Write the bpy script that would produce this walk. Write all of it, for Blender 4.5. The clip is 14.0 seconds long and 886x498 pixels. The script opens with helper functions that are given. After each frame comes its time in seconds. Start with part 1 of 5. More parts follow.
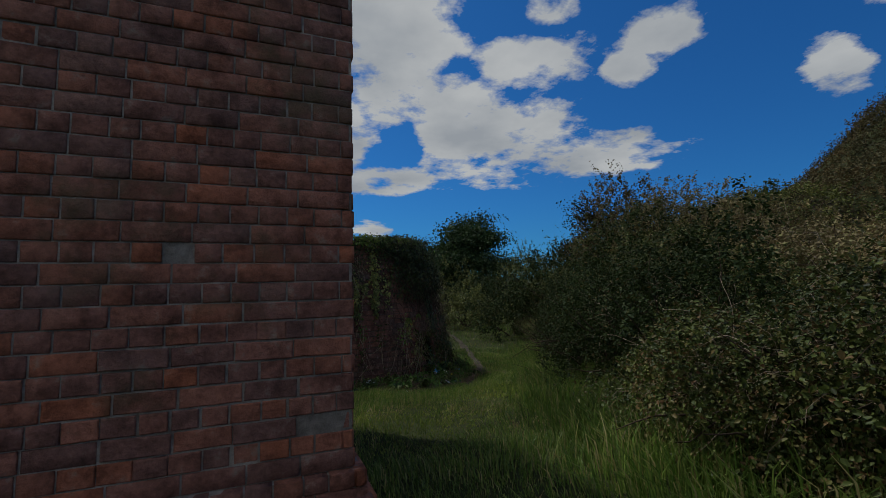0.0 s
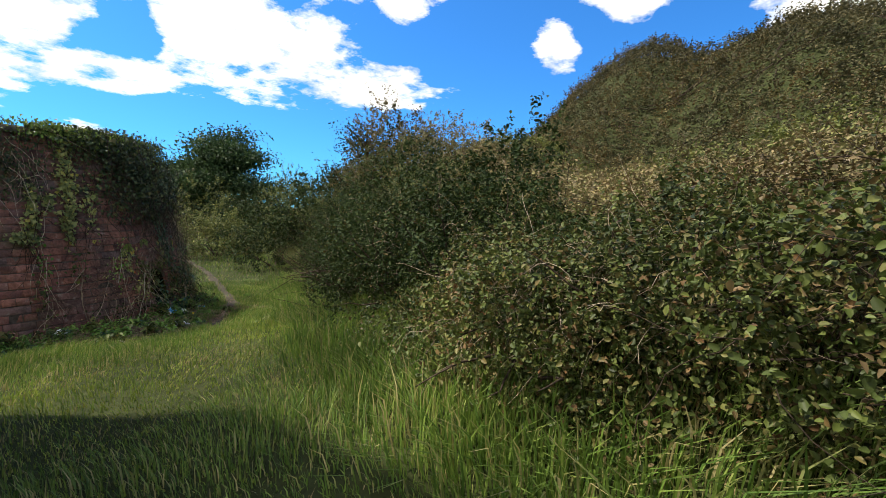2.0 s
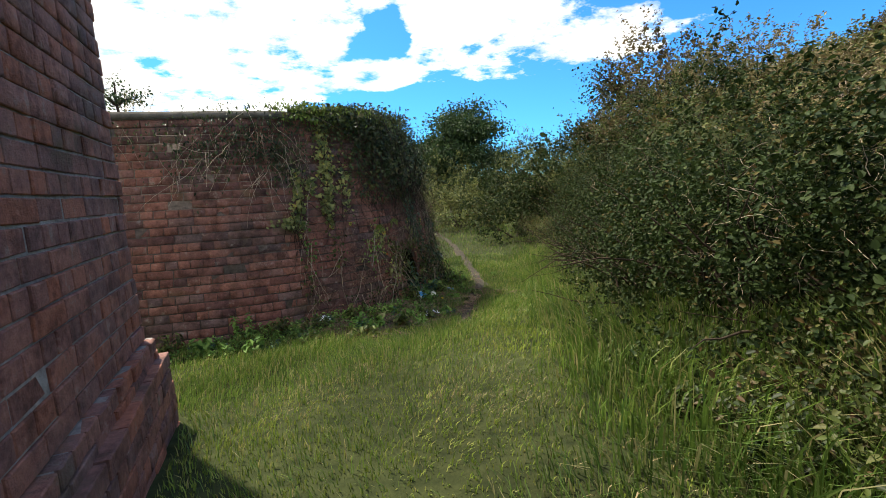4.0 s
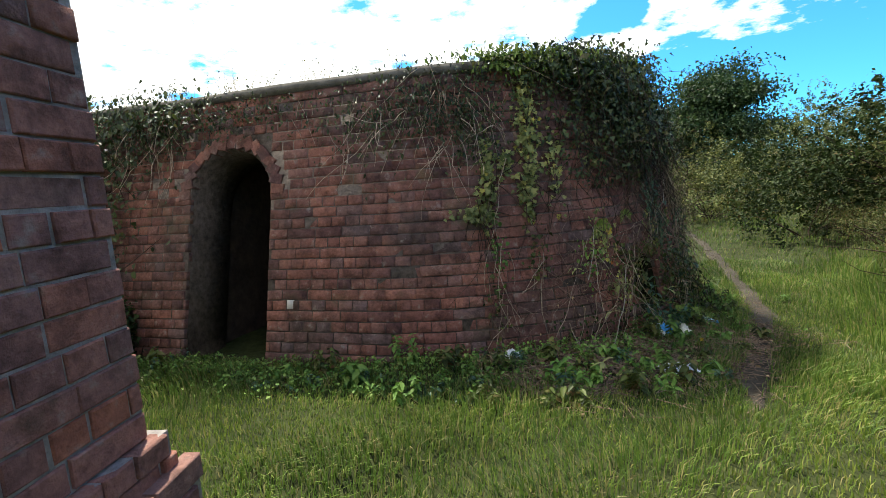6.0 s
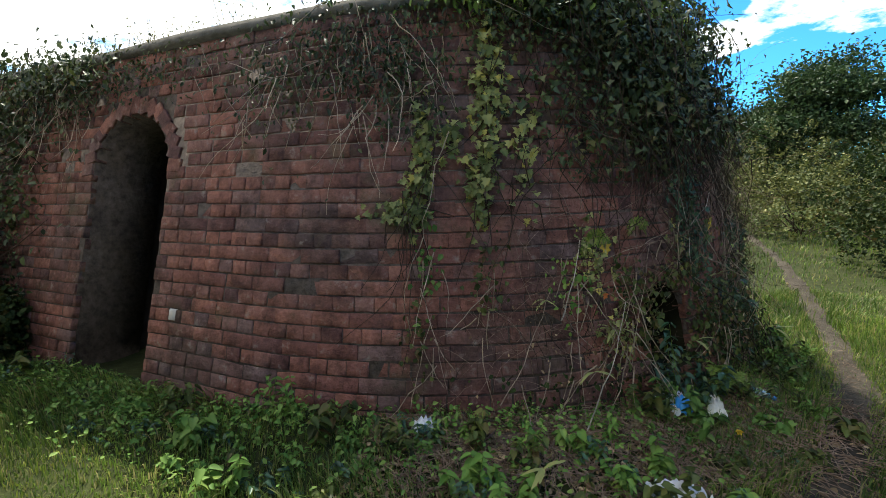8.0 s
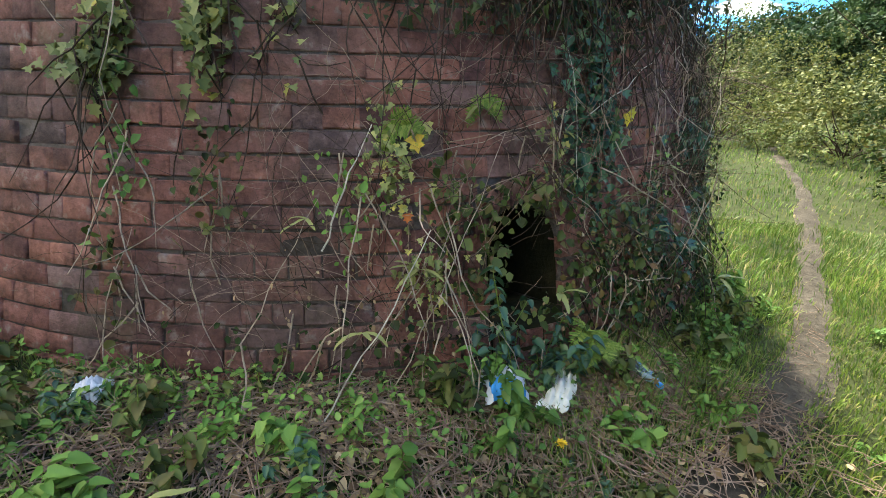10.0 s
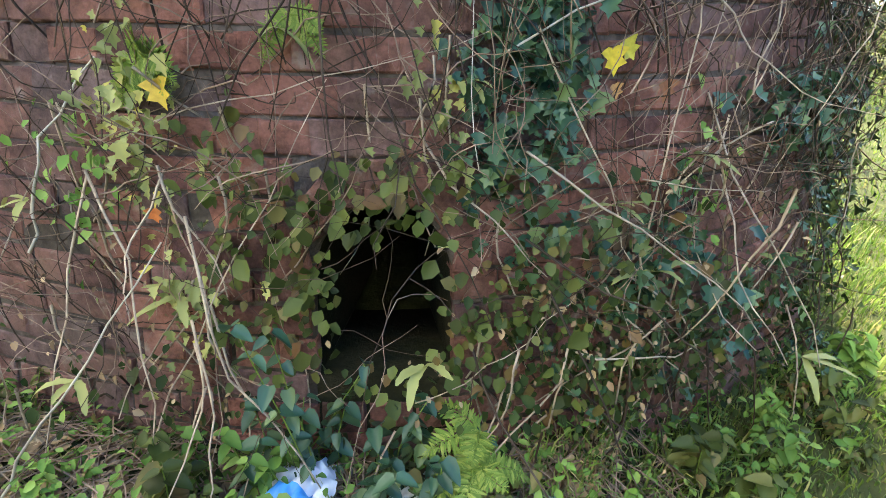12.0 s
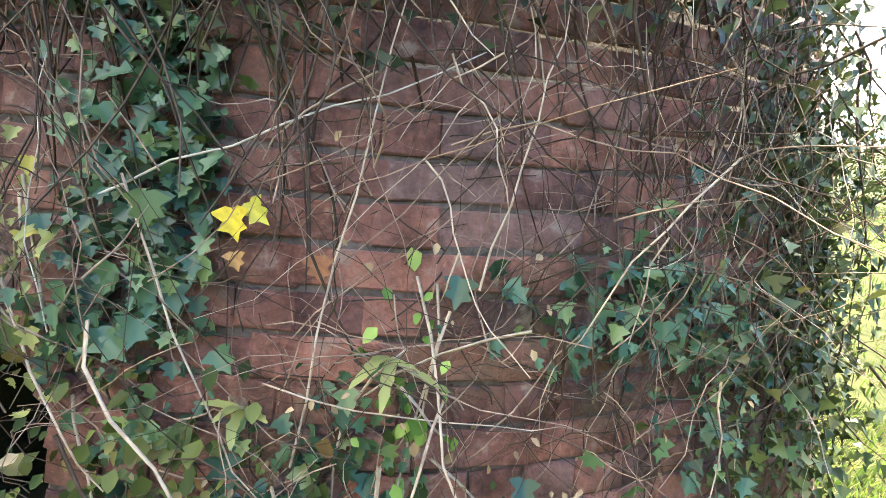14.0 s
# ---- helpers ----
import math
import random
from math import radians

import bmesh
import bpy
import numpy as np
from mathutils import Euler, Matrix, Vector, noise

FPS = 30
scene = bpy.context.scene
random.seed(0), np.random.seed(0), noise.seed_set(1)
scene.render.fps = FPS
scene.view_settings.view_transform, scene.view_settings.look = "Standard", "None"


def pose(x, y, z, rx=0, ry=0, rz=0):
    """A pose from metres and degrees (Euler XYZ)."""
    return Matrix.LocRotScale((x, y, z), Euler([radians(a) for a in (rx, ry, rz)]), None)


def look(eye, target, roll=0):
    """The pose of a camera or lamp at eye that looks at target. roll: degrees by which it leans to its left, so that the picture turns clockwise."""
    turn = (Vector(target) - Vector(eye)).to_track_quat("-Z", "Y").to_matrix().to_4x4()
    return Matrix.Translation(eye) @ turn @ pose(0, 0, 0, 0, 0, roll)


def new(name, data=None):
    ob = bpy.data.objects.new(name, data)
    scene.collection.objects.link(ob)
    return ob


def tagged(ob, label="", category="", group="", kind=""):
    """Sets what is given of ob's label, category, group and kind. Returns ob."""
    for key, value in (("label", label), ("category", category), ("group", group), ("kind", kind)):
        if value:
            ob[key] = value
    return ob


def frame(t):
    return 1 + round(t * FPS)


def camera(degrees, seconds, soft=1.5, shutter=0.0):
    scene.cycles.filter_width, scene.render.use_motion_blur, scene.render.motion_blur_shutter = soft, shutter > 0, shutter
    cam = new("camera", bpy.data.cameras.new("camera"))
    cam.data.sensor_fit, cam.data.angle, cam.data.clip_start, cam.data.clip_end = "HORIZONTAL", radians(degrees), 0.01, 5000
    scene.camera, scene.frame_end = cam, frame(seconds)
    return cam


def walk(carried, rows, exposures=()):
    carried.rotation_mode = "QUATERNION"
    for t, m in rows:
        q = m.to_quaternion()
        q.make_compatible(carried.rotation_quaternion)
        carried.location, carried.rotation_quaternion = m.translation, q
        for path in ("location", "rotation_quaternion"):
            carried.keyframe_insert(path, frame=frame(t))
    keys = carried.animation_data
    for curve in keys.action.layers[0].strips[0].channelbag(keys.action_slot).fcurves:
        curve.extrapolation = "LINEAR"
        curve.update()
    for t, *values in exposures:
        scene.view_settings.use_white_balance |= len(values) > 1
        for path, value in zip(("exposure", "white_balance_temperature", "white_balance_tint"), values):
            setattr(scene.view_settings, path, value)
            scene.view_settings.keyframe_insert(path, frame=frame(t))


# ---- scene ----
LENS = 90
cam = camera(LENS, 14.0, soft=0.65)
PATH = [
    (0, (0.459, -1.600, 1.482), (1.176, 0.259, 1.661), -1.3),
    (0.5, (0.630, -1.576, 1.498), (1.860, -0.001, 1.572), -0.6),
    (1, (0.714, -1.420, 1.483), (2.272, -0.166, 1.457), 0.4),
    (1.5, (0.745, -1.184, 1.443), (2.344, 0.012, 1.336), 1.0),
    (2, (0.859, -0.889, 1.398), (2.402, 0.377, 1.261), 1.1),
    (2.5, (0.975, -0.544, 1.379), (2.372, 0.876, 1.206), 0.5),
    (3, (1.150, -0.136, 1.373), (2.338, 1.462, 1.181), -0.1),
    (3.5, (1.335, 0.247, 1.396), (2.268, 2.002, 1.168), -1.3),
    (4, (1.483, 0.653, 1.396), (2.198, 2.500, 1.121), -3.3),
    (4.2, (1.518, 0.830, 1.381), (2.126, 2.712, 1.086), -4.5),
    (6.3, (1.933, 2.565, 1.345), (1.638, 4.523, 1.061), -3.2),
    (6.5, (2.000, 2.716, 1.340), (1.673, 4.668, 1.053), -2.8),
    (7, (2.203, 3.083, 1.316), (1.803, 5.022, 1.029), -1.4),
    (7.2, (2.277, 3.204, 1.311), (1.845, 5.135, 1.024), -1.1),
    (9.3, (3.268, 4.386, 1.108), (2.673, 6.248, 0.686), -1.1),
    (9.5, (3.359, 4.519, 1.096), (2.767, 6.359, 0.583), -0.1),
    (10, (3.529, 4.874, 1.042), (2.930, 6.649, 0.342), 1.6),
    (10.5, (3.663, 5.237, 1.004), (2.997, 6.924, 0.160), 3.7),
    (11, (3.798, 5.519, 1.006), (3.007, 7.112, 0.090), 3.4),
    (11.5, (3.923, 5.734, 1.004), (3.022, 7.236, 0.039), 2.8),
    (12, (3.990, 5.985, 0.994), (2.946, 7.413, 0.060), 1.6),
    (12.5, (4.093, 6.207, 1.007), (2.942, 7.569, 0.102), 1.4),
    (13, (4.277, 6.462, 1.052), (3.072, 7.851, 0.265), 3.2),
    (13.5, (4.399, 6.707, 1.090), (3.082, 8.041, 0.393), 5.5),
    (14, (4.486, 6.957, 1.128), (2.972, 8.136, 0.567), 5.8),
]
walk(cam, [(t, look(eye, target, roll)) for t, eye, target, roll in PATH],
     exposures=[(0.0, -1.15, 6200, 8), (0.3, -0.65, 6200, 8), (0.6, 0.0, 6200, 8), (1.0, 0.3, 6450, 8), (1.5, 0.5, 6850, 8), (3.0, 0.8, 7000, 8), (4.2, 0.87, 7000, 8),
                (6.3, 1.05, 6700, 6), (7.2, 1.0, 6700, 6), (9.3, 1.5, 6800, 4), (10.0, 2.15, 6900, 4), (11.0, 2.75, 7200, 4), (11.6, 2.92, 7400, 5), (12.2, 3.15, 7450, 6), (13.0, 3.35, 7600, 7), (14.0, 3.7, 7900, 8)])

# ---- world and sun ----
SUN_DIR = Vector((-0.29, 0.52, 0.92)).normalized()   # towards the sun
world = bpy.data.worlds.new("sky_world")
scene.world = world
world.use_nodes = True
wn, wl = world.node_tree.nodes, world.node_tree.links
wn.clear()
w_out = wn.new("ShaderNodeOutputWorld")
w_bg = wn.new("ShaderNodeBackground")
w_sky = wn.new("ShaderNodeTexSky")
w_sky.sky_type = 'NISHITA'
w_sky.sun_disc = False
w_sky.sun_elevation = math.asin(SUN_DIR.z)
w_sky.sun_rotation = math.atan2(SUN_DIR.x, SUN_DIR.y)
w_sky.air_density, w_sky.dust_density, w_sky.ozone_density = 1.0, 0.6, 3.0
w_bg.inputs["Strength"].default_value = 0.105
w_co = wn.new("ShaderNodeTexCoord")
w_sep = wn.new("ShaderNodeSeparateXYZ")
wl.new(w_co.outputs["Generated"], w_sep.inputs[0])


def wmath(op, a, b=None, clamp=False):
    n = wn.new("ShaderNodeMath")
    n.operation, n.use_clamp = op, clamp
    for i, v in enumerate((a, b)):
        if v is None:
            continue
        if isinstance(v, (int, float)):
            n.inputs[i].default_value = v
        else:
            wl.new(v, n.inputs[i])
    return n.outputs[0]


# clouds lie on a flat layer overhead: direction divided by its height
w_h = wmath('MAXIMUM', w_sep.outputs["Z"], 0.0)
w_den = wmath('ADD', w_h, 0.16)
w_cx = wmath('DIVIDE', w_sep.outputs["X"], w_den)
w_cy = wmath('DIVIDE', w_sep.outputs["Y"], w_den)
w_comb = wn.new("ShaderNodeCombineXYZ")
wl.new(w_cx, w_comb.inputs[0])
wl.new(w_cy, w_comb.inputs[1])
w_map = wn.new("ShaderNodeMapping")
w_map.inputs["Location"].default_value = (3.35, 1.7, 0.4)
wl.new(w_comb.outputs[0], w_map.inputs[0])
w_n1 = wn.new("ShaderNodeTexNoise")
w_n1.inputs["Scale"].default_value, w_n1.inputs["Detail"].default_value, w_n1.inputs["Roughness"].default_value = 1.05, 9, 0.52
wl.new(w_map.outputs[0], w_n1.inputs["Vector"])
w_ramp = wn.new("ShaderNodeValToRGB")
w_ramp.color_ramp.elements[0].position, w_ramp.color_ramp.elements[1].position = 0.455, 0.515
# single clouds over the hill by bearing and height, in degrees: bearing, height, half width, half height; closed cover to the west
w_az = wmath('MULTIPLY', wmath('ARCTAN2', w_sep.outputs["X"], w_sep.outputs["Y"]), 57.2958)
w_el = wmath('MULTIPLY', wmath('ARCSINE', w_sep.outputs["Z"]), 57.2958)


def cloud_at(az, el, half_w, half_h):
    dx = wmath('DIVIDE', wmath('SUBTRACT', w_az, az), half_w)
    dy = wmath('DIVIDE', wmath('SUBTRACT', w_el, el), half_h)
    return wmath('SUBTRACT', 1.0, wmath('SQRT', wmath('ADD', wmath('MULTIPLY', dx, dx), wmath('MULTIPLY', dy, dy))))


w_cover = wmath('MINIMUM', wmath('MULTIPLY', wmath('SUBTRACT', 9.0, w_az), 0.07), 0.8)
for spot in ((5, 20, 10, 9), (16, 24, 9, 5), (24, 20.5, 11, 8), (31, 19, 11, 7), (40, 16, 10, 4), (14, 14, 8, 3), (33, 27, 9, 4), (15, 31, 12, 7), (49, 28, 5, 3.2), (45, 25, 3.5, 2), (73, 25, 6.5, 3.5),
             (64, 20, 3.5, 3.5), (94, 21, 10, 3.6), (12, 8, 3.5, 1.4), (36, 33, 5, 3), (125, 28, 22, 14), (150, 45, 25, 18), (60, 48, 22, 9)):
    w_cover = wmath('MAXIMUM', w_cover, cloud_at(*spot))
w_cover = wmath('SUBTRACT', w_cover, wmath('MULTIPLY', wmath('MAXIMUM', cloud_at(16, 18.2, 3.2, 3.2), 0.0), 1.1))
w_cover = wmath('SUBTRACT', w_cover, wmath('MULTIPLY', wmath('MAXIMUM', cloud_at(22, 10.2, 18, 2.6), 0.0), 0.9))
w_ramp.color_ramp.elements[0].position, w_ramp.color_ramp.elements[1].position = 0.13, 0.42
w_n1.inputs["Scale"].default_value, w_n1.inputs["Roughness"].default_value = 4.2, 0.62
wl.new(wmath('ADD', wmath('MINIMUM', w_cover, 0.5), wmath('MULTIPLY', wmath('SUBTRACT', w_n1.outputs["Fac"], 0.5), 2.3)), w_ramp.inputs[0])
w_n2 = wn.new("ShaderNodeTexNoise")
w_n2.inputs["Scale"].default_value, w_n2.inputs["Detail"].default_value = 2.2, 6
wl.new(w_map.outputs[0], w_n2.inputs["Vector"])
w_shade = wn.new("ShaderNodeValToRGB")
w_shade.color_ramp.elements[0].position, w_shade.color_ramp.elements[0].color = 0.35, (6.2, 6.5, 6.9, 1)
w_shade.color_ramp.elements[1].position, w_shade.color_ramp.elements[1].color = 0.62, (9.5, 9.5, 9.4, 1)
wl.new(w_n2.outputs["Fac"], w_shade.inputs[0])
w_sat = wn.new("ShaderNodeMixRGB")
w_sat.blend_type = 'MULTIPLY'
w_sat.inputs[0].default_value = 1.0
w_sat.inputs[2].default_value = (0.24, 0.82, 1.45, 1)
wl.new(w_sky.outputs[0], w_sat.inputs[1])
w_mix = wn.new("ShaderNodeMixRGB")
wl.new(w_ramp.outputs[0], w_mix.inputs[0])
wl.new(w_sat.outputs[0], w_mix.inputs[1])
wl.new(w_shade.outputs[0], w_mix.inputs[2])
wl.new(w_mix.outputs[0], w_bg.inputs["Color"])
wl.new(w_bg.outputs[0], w_out.inputs["Surface"])

sun = new("sun", bpy.data.lights.new("sun", 'SUN'))
sun.data.energy, sun.data.angle, sun.data.color = 4.3, radians(1.5), (1.0, 0.95, 0.86)
sun.matrix_world = look(SUN_DIR * 60, (0, 0, 0))


# ---- materials ----
def material(name, rough=0.8, spec=0.3):
    m = bpy.data.materials.new(name)
    m.use_nodes = True
    n = m.node_tree.nodes
    b = n["Principled BSDF"]
    b.inputs["Roughness"].default_value = rough
    b.inputs["Specular IOR Level"].default_value = spec
    return m, n, m.node_tree.links, b


def ramp_node(n, stops):
    r = n.new("ShaderNodeValToRGB")
    els = r.color_ramp.elements
    while len(els) < len(stops):
        els.new(0.5)
    for e, (p, c) in zip(els, stops):
        e.position, e.color = p, (*c, 1)
    return r


def noise_node(n, l, scale, detail=5, rough=0.55, vec=None, coord="Object"):
    t = n.new("ShaderNodeTexNoise")
    t.inputs["Scale"].default_value, t.inputs["Detail"].default_value, t.inputs["Roughness"].default_value = scale, detail, rough
    if vec is None:
        vec = n.new("ShaderNodeTexCoord").outputs[coord]
    l.new(vec, t.inputs["Vector"])
    return t


def mix_node(n, l, kind, fac, a, b):
    m = n.new("ShaderNodeMixRGB")
    m.blend_type = kind
    for i, v in enumerate((fac, a, b)):
        if isinstance(v, (int, float)):
            m.inputs[i].default_value = v
        elif isinstance(v, tuple):
            m.inputs[i].default_value = (*v, 1)
        else:
            l.new(v, m.inputs[i])
    return m.outputs[0]


def leaf_material(name, stops, rough=0.6, trans=0.35, spec=0.2, patch=0.9):
    """Leaves: each island takes its own colour; patches of the plant differ a little; light comes through."""
    m, n, l, b = material(name, rough, spec)
    g = n.new("ShaderNodeNewGeometry")
    r = ramp_node(n, stops)
    l.new(g.outputs["Random Per Island"], r.inputs[0])
    t = noise_node(n, l, patch, 3, vec=g.outputs["Position"])
    pr = ramp_node(n, [(0.32, (0.5, 0.54, 0.5)), (0.68, (1.3, 1.25, 1.12))])
    l.new(t.outputs["Fac"], pr.inputs[0])
    col = mix_node(n, l, 'MULTIPLY', 1.0, r.outputs[0], pr.outputs[0])
    l.new(col, b.inputs["Base Color"])
    tr = n.new("ShaderNodeBsdfTranslucent")
    l.new(col, tr.inputs["Color"])
    mx = n.new("ShaderNodeMixShader")
    mx.inputs[0].default_value = trans * 0.75
    l.new(b.outputs[0], mx.inputs[1])
    l.new(tr.outputs[0], mx.inputs[2])
    l.new(mx.outputs[0], n["Material Output"].inputs["Surface"])
    return m


def earth_material(name, lo, hi, scale=6.0, bump=0.6):
    m, n, l, b = material(name, 0.95, 0.1)
    g = n.new("ShaderNodeNewGeometry")
    t = noise_node(n, l, scale, 8, 0.65, g.outputs["Position"])
    t2 = noise_node(n, l, scale * 0.13, 3, 0.5, g.outputs["Position"])
    r = ramp_node(n, [(0.3, lo), (0.7, hi)])
    l.new(t.outputs["Fac"], r.inputs[0])
    r2 = ramp_node(n, [(0.3, (0.7, 0.7, 0.7)), (0.7, (1.2, 1.2, 1.2))])
    l.new(t2.outputs["Fac"], r2.inputs[0])
    l.new(mix_node(n, l, 'MULTIPLY', 1.0, r.outputs[0], r2.outputs[0]), b.inputs["Base Color"])
    bp = n.new("ShaderNodeBump")
    bp.inputs["Strength"].default_value, bp.inputs["Distance"].default_value = bump, 0.03
    l.new(t.outputs["Fac"], bp.inputs["Height"])
    l.new(bp.outputs[0], b.inputs["Normal"])
    return m


def brick_material(name, stops, island=False, grime=(0.09, 0.07, 0.065), grime_amount=0.7):
    m, n, l, b = material(name, 0.85, 0.2)
    g = n.new("ShaderNodeNewGeometry")
    r = ramp_node(n, stops)
    if island:
        l.new(g.outputs["Random Per Island"], r.inputs[0])
    else:
        l.new(n.new("ShaderNodeObjectInfo").outputs["Random"], r.inputs[0])
    fine = noise_node(n, l, 38, 6, 0.7, g.outputs["Position"])
    fr = ramp_node(n, [(0.25, (0.6, 0.58, 0.56)), (0.75, (1.25, 1.22, 1.2))])
    l.new(fine.outputs["Fac"], fr.inputs[0])
    c1 = mix_node(n, l, 'MULTIPLY', 1.0, r.outputs[0], fr.outputs[0])
    big = noise_node(n, l, 1.3, 5, 0.6, g.outputs["Position"])
    br = ramp_node(n, [(0.42, (0, 0, 0)), (0.66, (grime_amount,) * 3)])
    l.new(big.outputs["Fac"], br.inputs[0])
    c2 = mix_node(n, l, 'MIX', br.outputs[0], c1, grime)
    spot = noise_node(n, l, 14, 4, 0.6, g.outputs["Position"])
    sr = ramp_node(n, [(0.60, (0, 0, 0)), (0.74, (0.5, 0.5, 0.5))])
    l.new(spot.outputs["Fac"], sr.inputs[0])
    c3 = mix_node(n, l, 'MIX', sr.outputs[0], c2, (0.30, 0.29, 0.25))
    blot = noise_node(n, l, 7.0, 7, 0.7, g.outputs["Position"])
    dr = ramp_node(n, [(0.36, (0.45, 0.43, 0.43)), (0.56, (1.08, 1.06, 1.05))])
    l.new(blot.outputs["Fac"], dr.inputs[0])
    c3 = mix_node(n, l, 'MULTIPLY', 1.0, c3, dr.outputs[0])
    moss = noise_node(n, l, 2.7, 6, 0.65, g.outputs["Position"])
    mr = ramp_node(n, [(0.56, (0, 0, 0)), (0.70, (0.6, 0.6, 0.6))])
    l.new(moss.outputs["Fac"], mr.inputs[0])
    c3 = mix_node(n, l, 'MIX', mr.outputs[0], c3, (0.10, 0.088, 0.05))
    l.new(c3, b.inputs["Base Color"])
    bp = n.new("ShaderNodeBump")
    bp.inputs["Strength"].default_value, bp.inputs["Distance"].default_value = 1.0, 0.014
    l.new(fine.outputs["Fac"], bp.inputs["Height"])
    l.new(bp.outputs[0], b.inputs["Normal"])
    return m


RED = [(0.0, (0.115, 0.060, 0.058)), (0.2, (0.190, 0.086, 0.070)), (0.5, (0.245, 0.112, 0.086)), (0.8, (0.310, 0.140, 0.104)), (1.0, (0.165, 0.112, 0.108))]
PURPLE = [(0.0, (0.23, 0.125, 0.108)), (0.3, (0.30, 0.140, 0.110)), (0.6, (0.37, 0.165, 0.120)), (0.85, (0.42, 0.150, 0.085)), (1.0, (0.30, 0.165, 0.135))]
M_BRICK = brick_material("old_red_brick", RED)
M_BRICK_I = brick_material("old_red_brick_far", RED, island=True)
M_PIER = brick_material("weathered_brick", PURPLE, grime=(0.12, 0.10, 0.10), grime_amount=0.35)
M_PIER_I = brick_material("weathered_brick_far", PURPLE, island=True, grime=(0.12, 0.10, 0.10), grime_amount=0.35)
M_MORTAR = earth_material("dark_mortar", (0.050, 0.041, 0.036), (0.150, 0.122, 0.104), 18, 0.8)
M_MORTAR_L = earth_material("grey_mortar", (0.17, 0.15, 0.135), (0.40, 0.36, 0.32), 18, 0.8)
M_COPING = earth_material("concrete_coping", (0.07, 0.066, 0.056), (0.17, 0.155, 0.13), 9, 0.5)
M_SOIL = earth_material("turf_soil", (0.019, 0.026, 0.009), (0.056, 0.064, 0.022), 9, 0.8)
M_PATH = earth_material("trodden_earth", (0.038, 0.032, 0.024), (0.095, 0.080, 0.061), 22, 1.0)
# near-black, so the shade inside the low hole is in the colour
M_HOLE_SHADE = earth_material("hole_shade", (0.009, 0.011, 0.005), (0.030, 0.026, 0.013), 7, 0.8)
M_INSIDE = earth_material("dark_lining", (0.03, 0.025, 0.022), (0.08, 0.06, 0.05), 9, 0.5)
M_GRASS = leaf_material("grass_blades", [(0, (0.070, 0.140, 0.028)), (0.45, (0.140, 0.225, 0.045)), (0.78, (0.215, 0.300, 0.070)), (0.88, (0.30, 0.29, 0.12)), (1, (0.45, 0.38, 0.20))], 0.45, 0.35, 0.35, 1.1)
M_LAWN = leaf_material("short_turf", [(0, (0.15, 0.22, 0.035)), (0.5, (0.235, 0.31, 0.055)), (0.85, (0.33, 0.37, 0.09)), (1, (0.48, 0.42, 0.18))], 0.55, 0.3, 0.25, 1.5)
M_STRAW = leaf_material("straw", [(0, (0.286, 0.208, 0.117)), (0.6, (0.468, 0.351, 0.208)), (1, (0.598, 0.494, 0.325))], 0.7, 0.15, 0.2)
M_BRAMBLE = leaf_material("bramble_leaves", [(0, (0.030, 0.042, 0.013)), (0.38, (0.070, 0.098, 0.026)), (0.68, (0.125, 0.155, 0.042)), (0.84, (0.150, 0.138, 0.050)), (1, (0.150, 0.080, 0.038))], 0.5, 0.3)
M_THORN = leaf_material("hawthorn_leaves", [(0, (0.016, 0.031, 0.009)), (0.5, (0.031, 0.053, 0.016)), (0.9, (0.053, 0.076, 0.023)), (1, (0.104, 0.073, 0.026))], 0.62, 0.25, 0.12)
M_RUSSET = leaf_material("russet_leaves", [(0, (0.085, 0.060, 0.030)), (0.5, (0.150, 0.105, 0.050)), (0.85, (0.120, 0.125, 0.050)), (1, (0.200, 0.128, 0.062))], 0.6, 0.25)
M_TAN = leaf_material("dry_scrub", [(0, (0.166, 0.125, 0.068)), (0.5, (0.260, 0.203, 0.110)), (0.8, (0.208, 0.208, 0.083)), (1, (0.333, 0.270, 0.156))], 0.7, 0.2)
M_OLIVE = leaf_material("olive_scrub", [(0, (0.070, 0.096, 0.029)), (0.5, (0.138, 0.160, 0.048)), (1, (0.205, 0.202, 0.068))], 0.6, 0.25)
M_HEATH = leaf_material("dark_heath", [(0, (0.058, 0.058, 0.033)), (0.6, (0.111, 0.104, 0.058)), (1, (0.182, 0.150, 0.078))], 0.7, 0.2)
M_PINE = leaf_material("dark_tree_leaves", [(0, (0.022, 0.049, 0.020)), (0.6, (0.044, 0.083, 0.031)), (1, (0.072, 0.111, 0.039))], 0.55, 0.2)
M_IVY = leaf_material("ivy_leaves", [(0, (0.018, 0.062, 0.036)), (0.5, (0.04, 0.105, 0.06)), (0.85, (0.08, 0.155, 0.075)), (1, (0.16, 0.22, 0.08))], 0.4, 0.2, 0.4)
M_IVY_DARK = leaf_material("old_ivy_leaves", [(0, (0.020, 0.034, 0.013)), (0.5, (0.048, 0.074, 0.026)), (0.85, (0.088, 0.115, 0.038)), (1, (0.14, 0.12, 0.05))], 0.5, 0.2, 0.3)
M_IVY_PALE = leaf_material("pale_ivy_leaves", [(0, (0.150, 0.185, 0.070)), (0.5, (0.260, 0.285, 0.110)), (0.85, (0.390, 0.385, 0.150)), (1, (0.520, 0.442, 0.100))], 0.5, 0.3)
M_FERN = leaf_material("fern_fronds", [(0, (0.117, 0.195, 0.039)), (0.6, (0.195, 0.286, 0.058)), (1, (0.312, 0.364, 0.091))], 0.55, 0.35)
M_NETTLE = leaf_material("nettle_leaves", [(0, (0.085, 0.185, 0.036)), (0.6, (0.165, 0.295, 0.066)), (1, (0.27, 0.38, 0.105))], 0.6, 0.3)
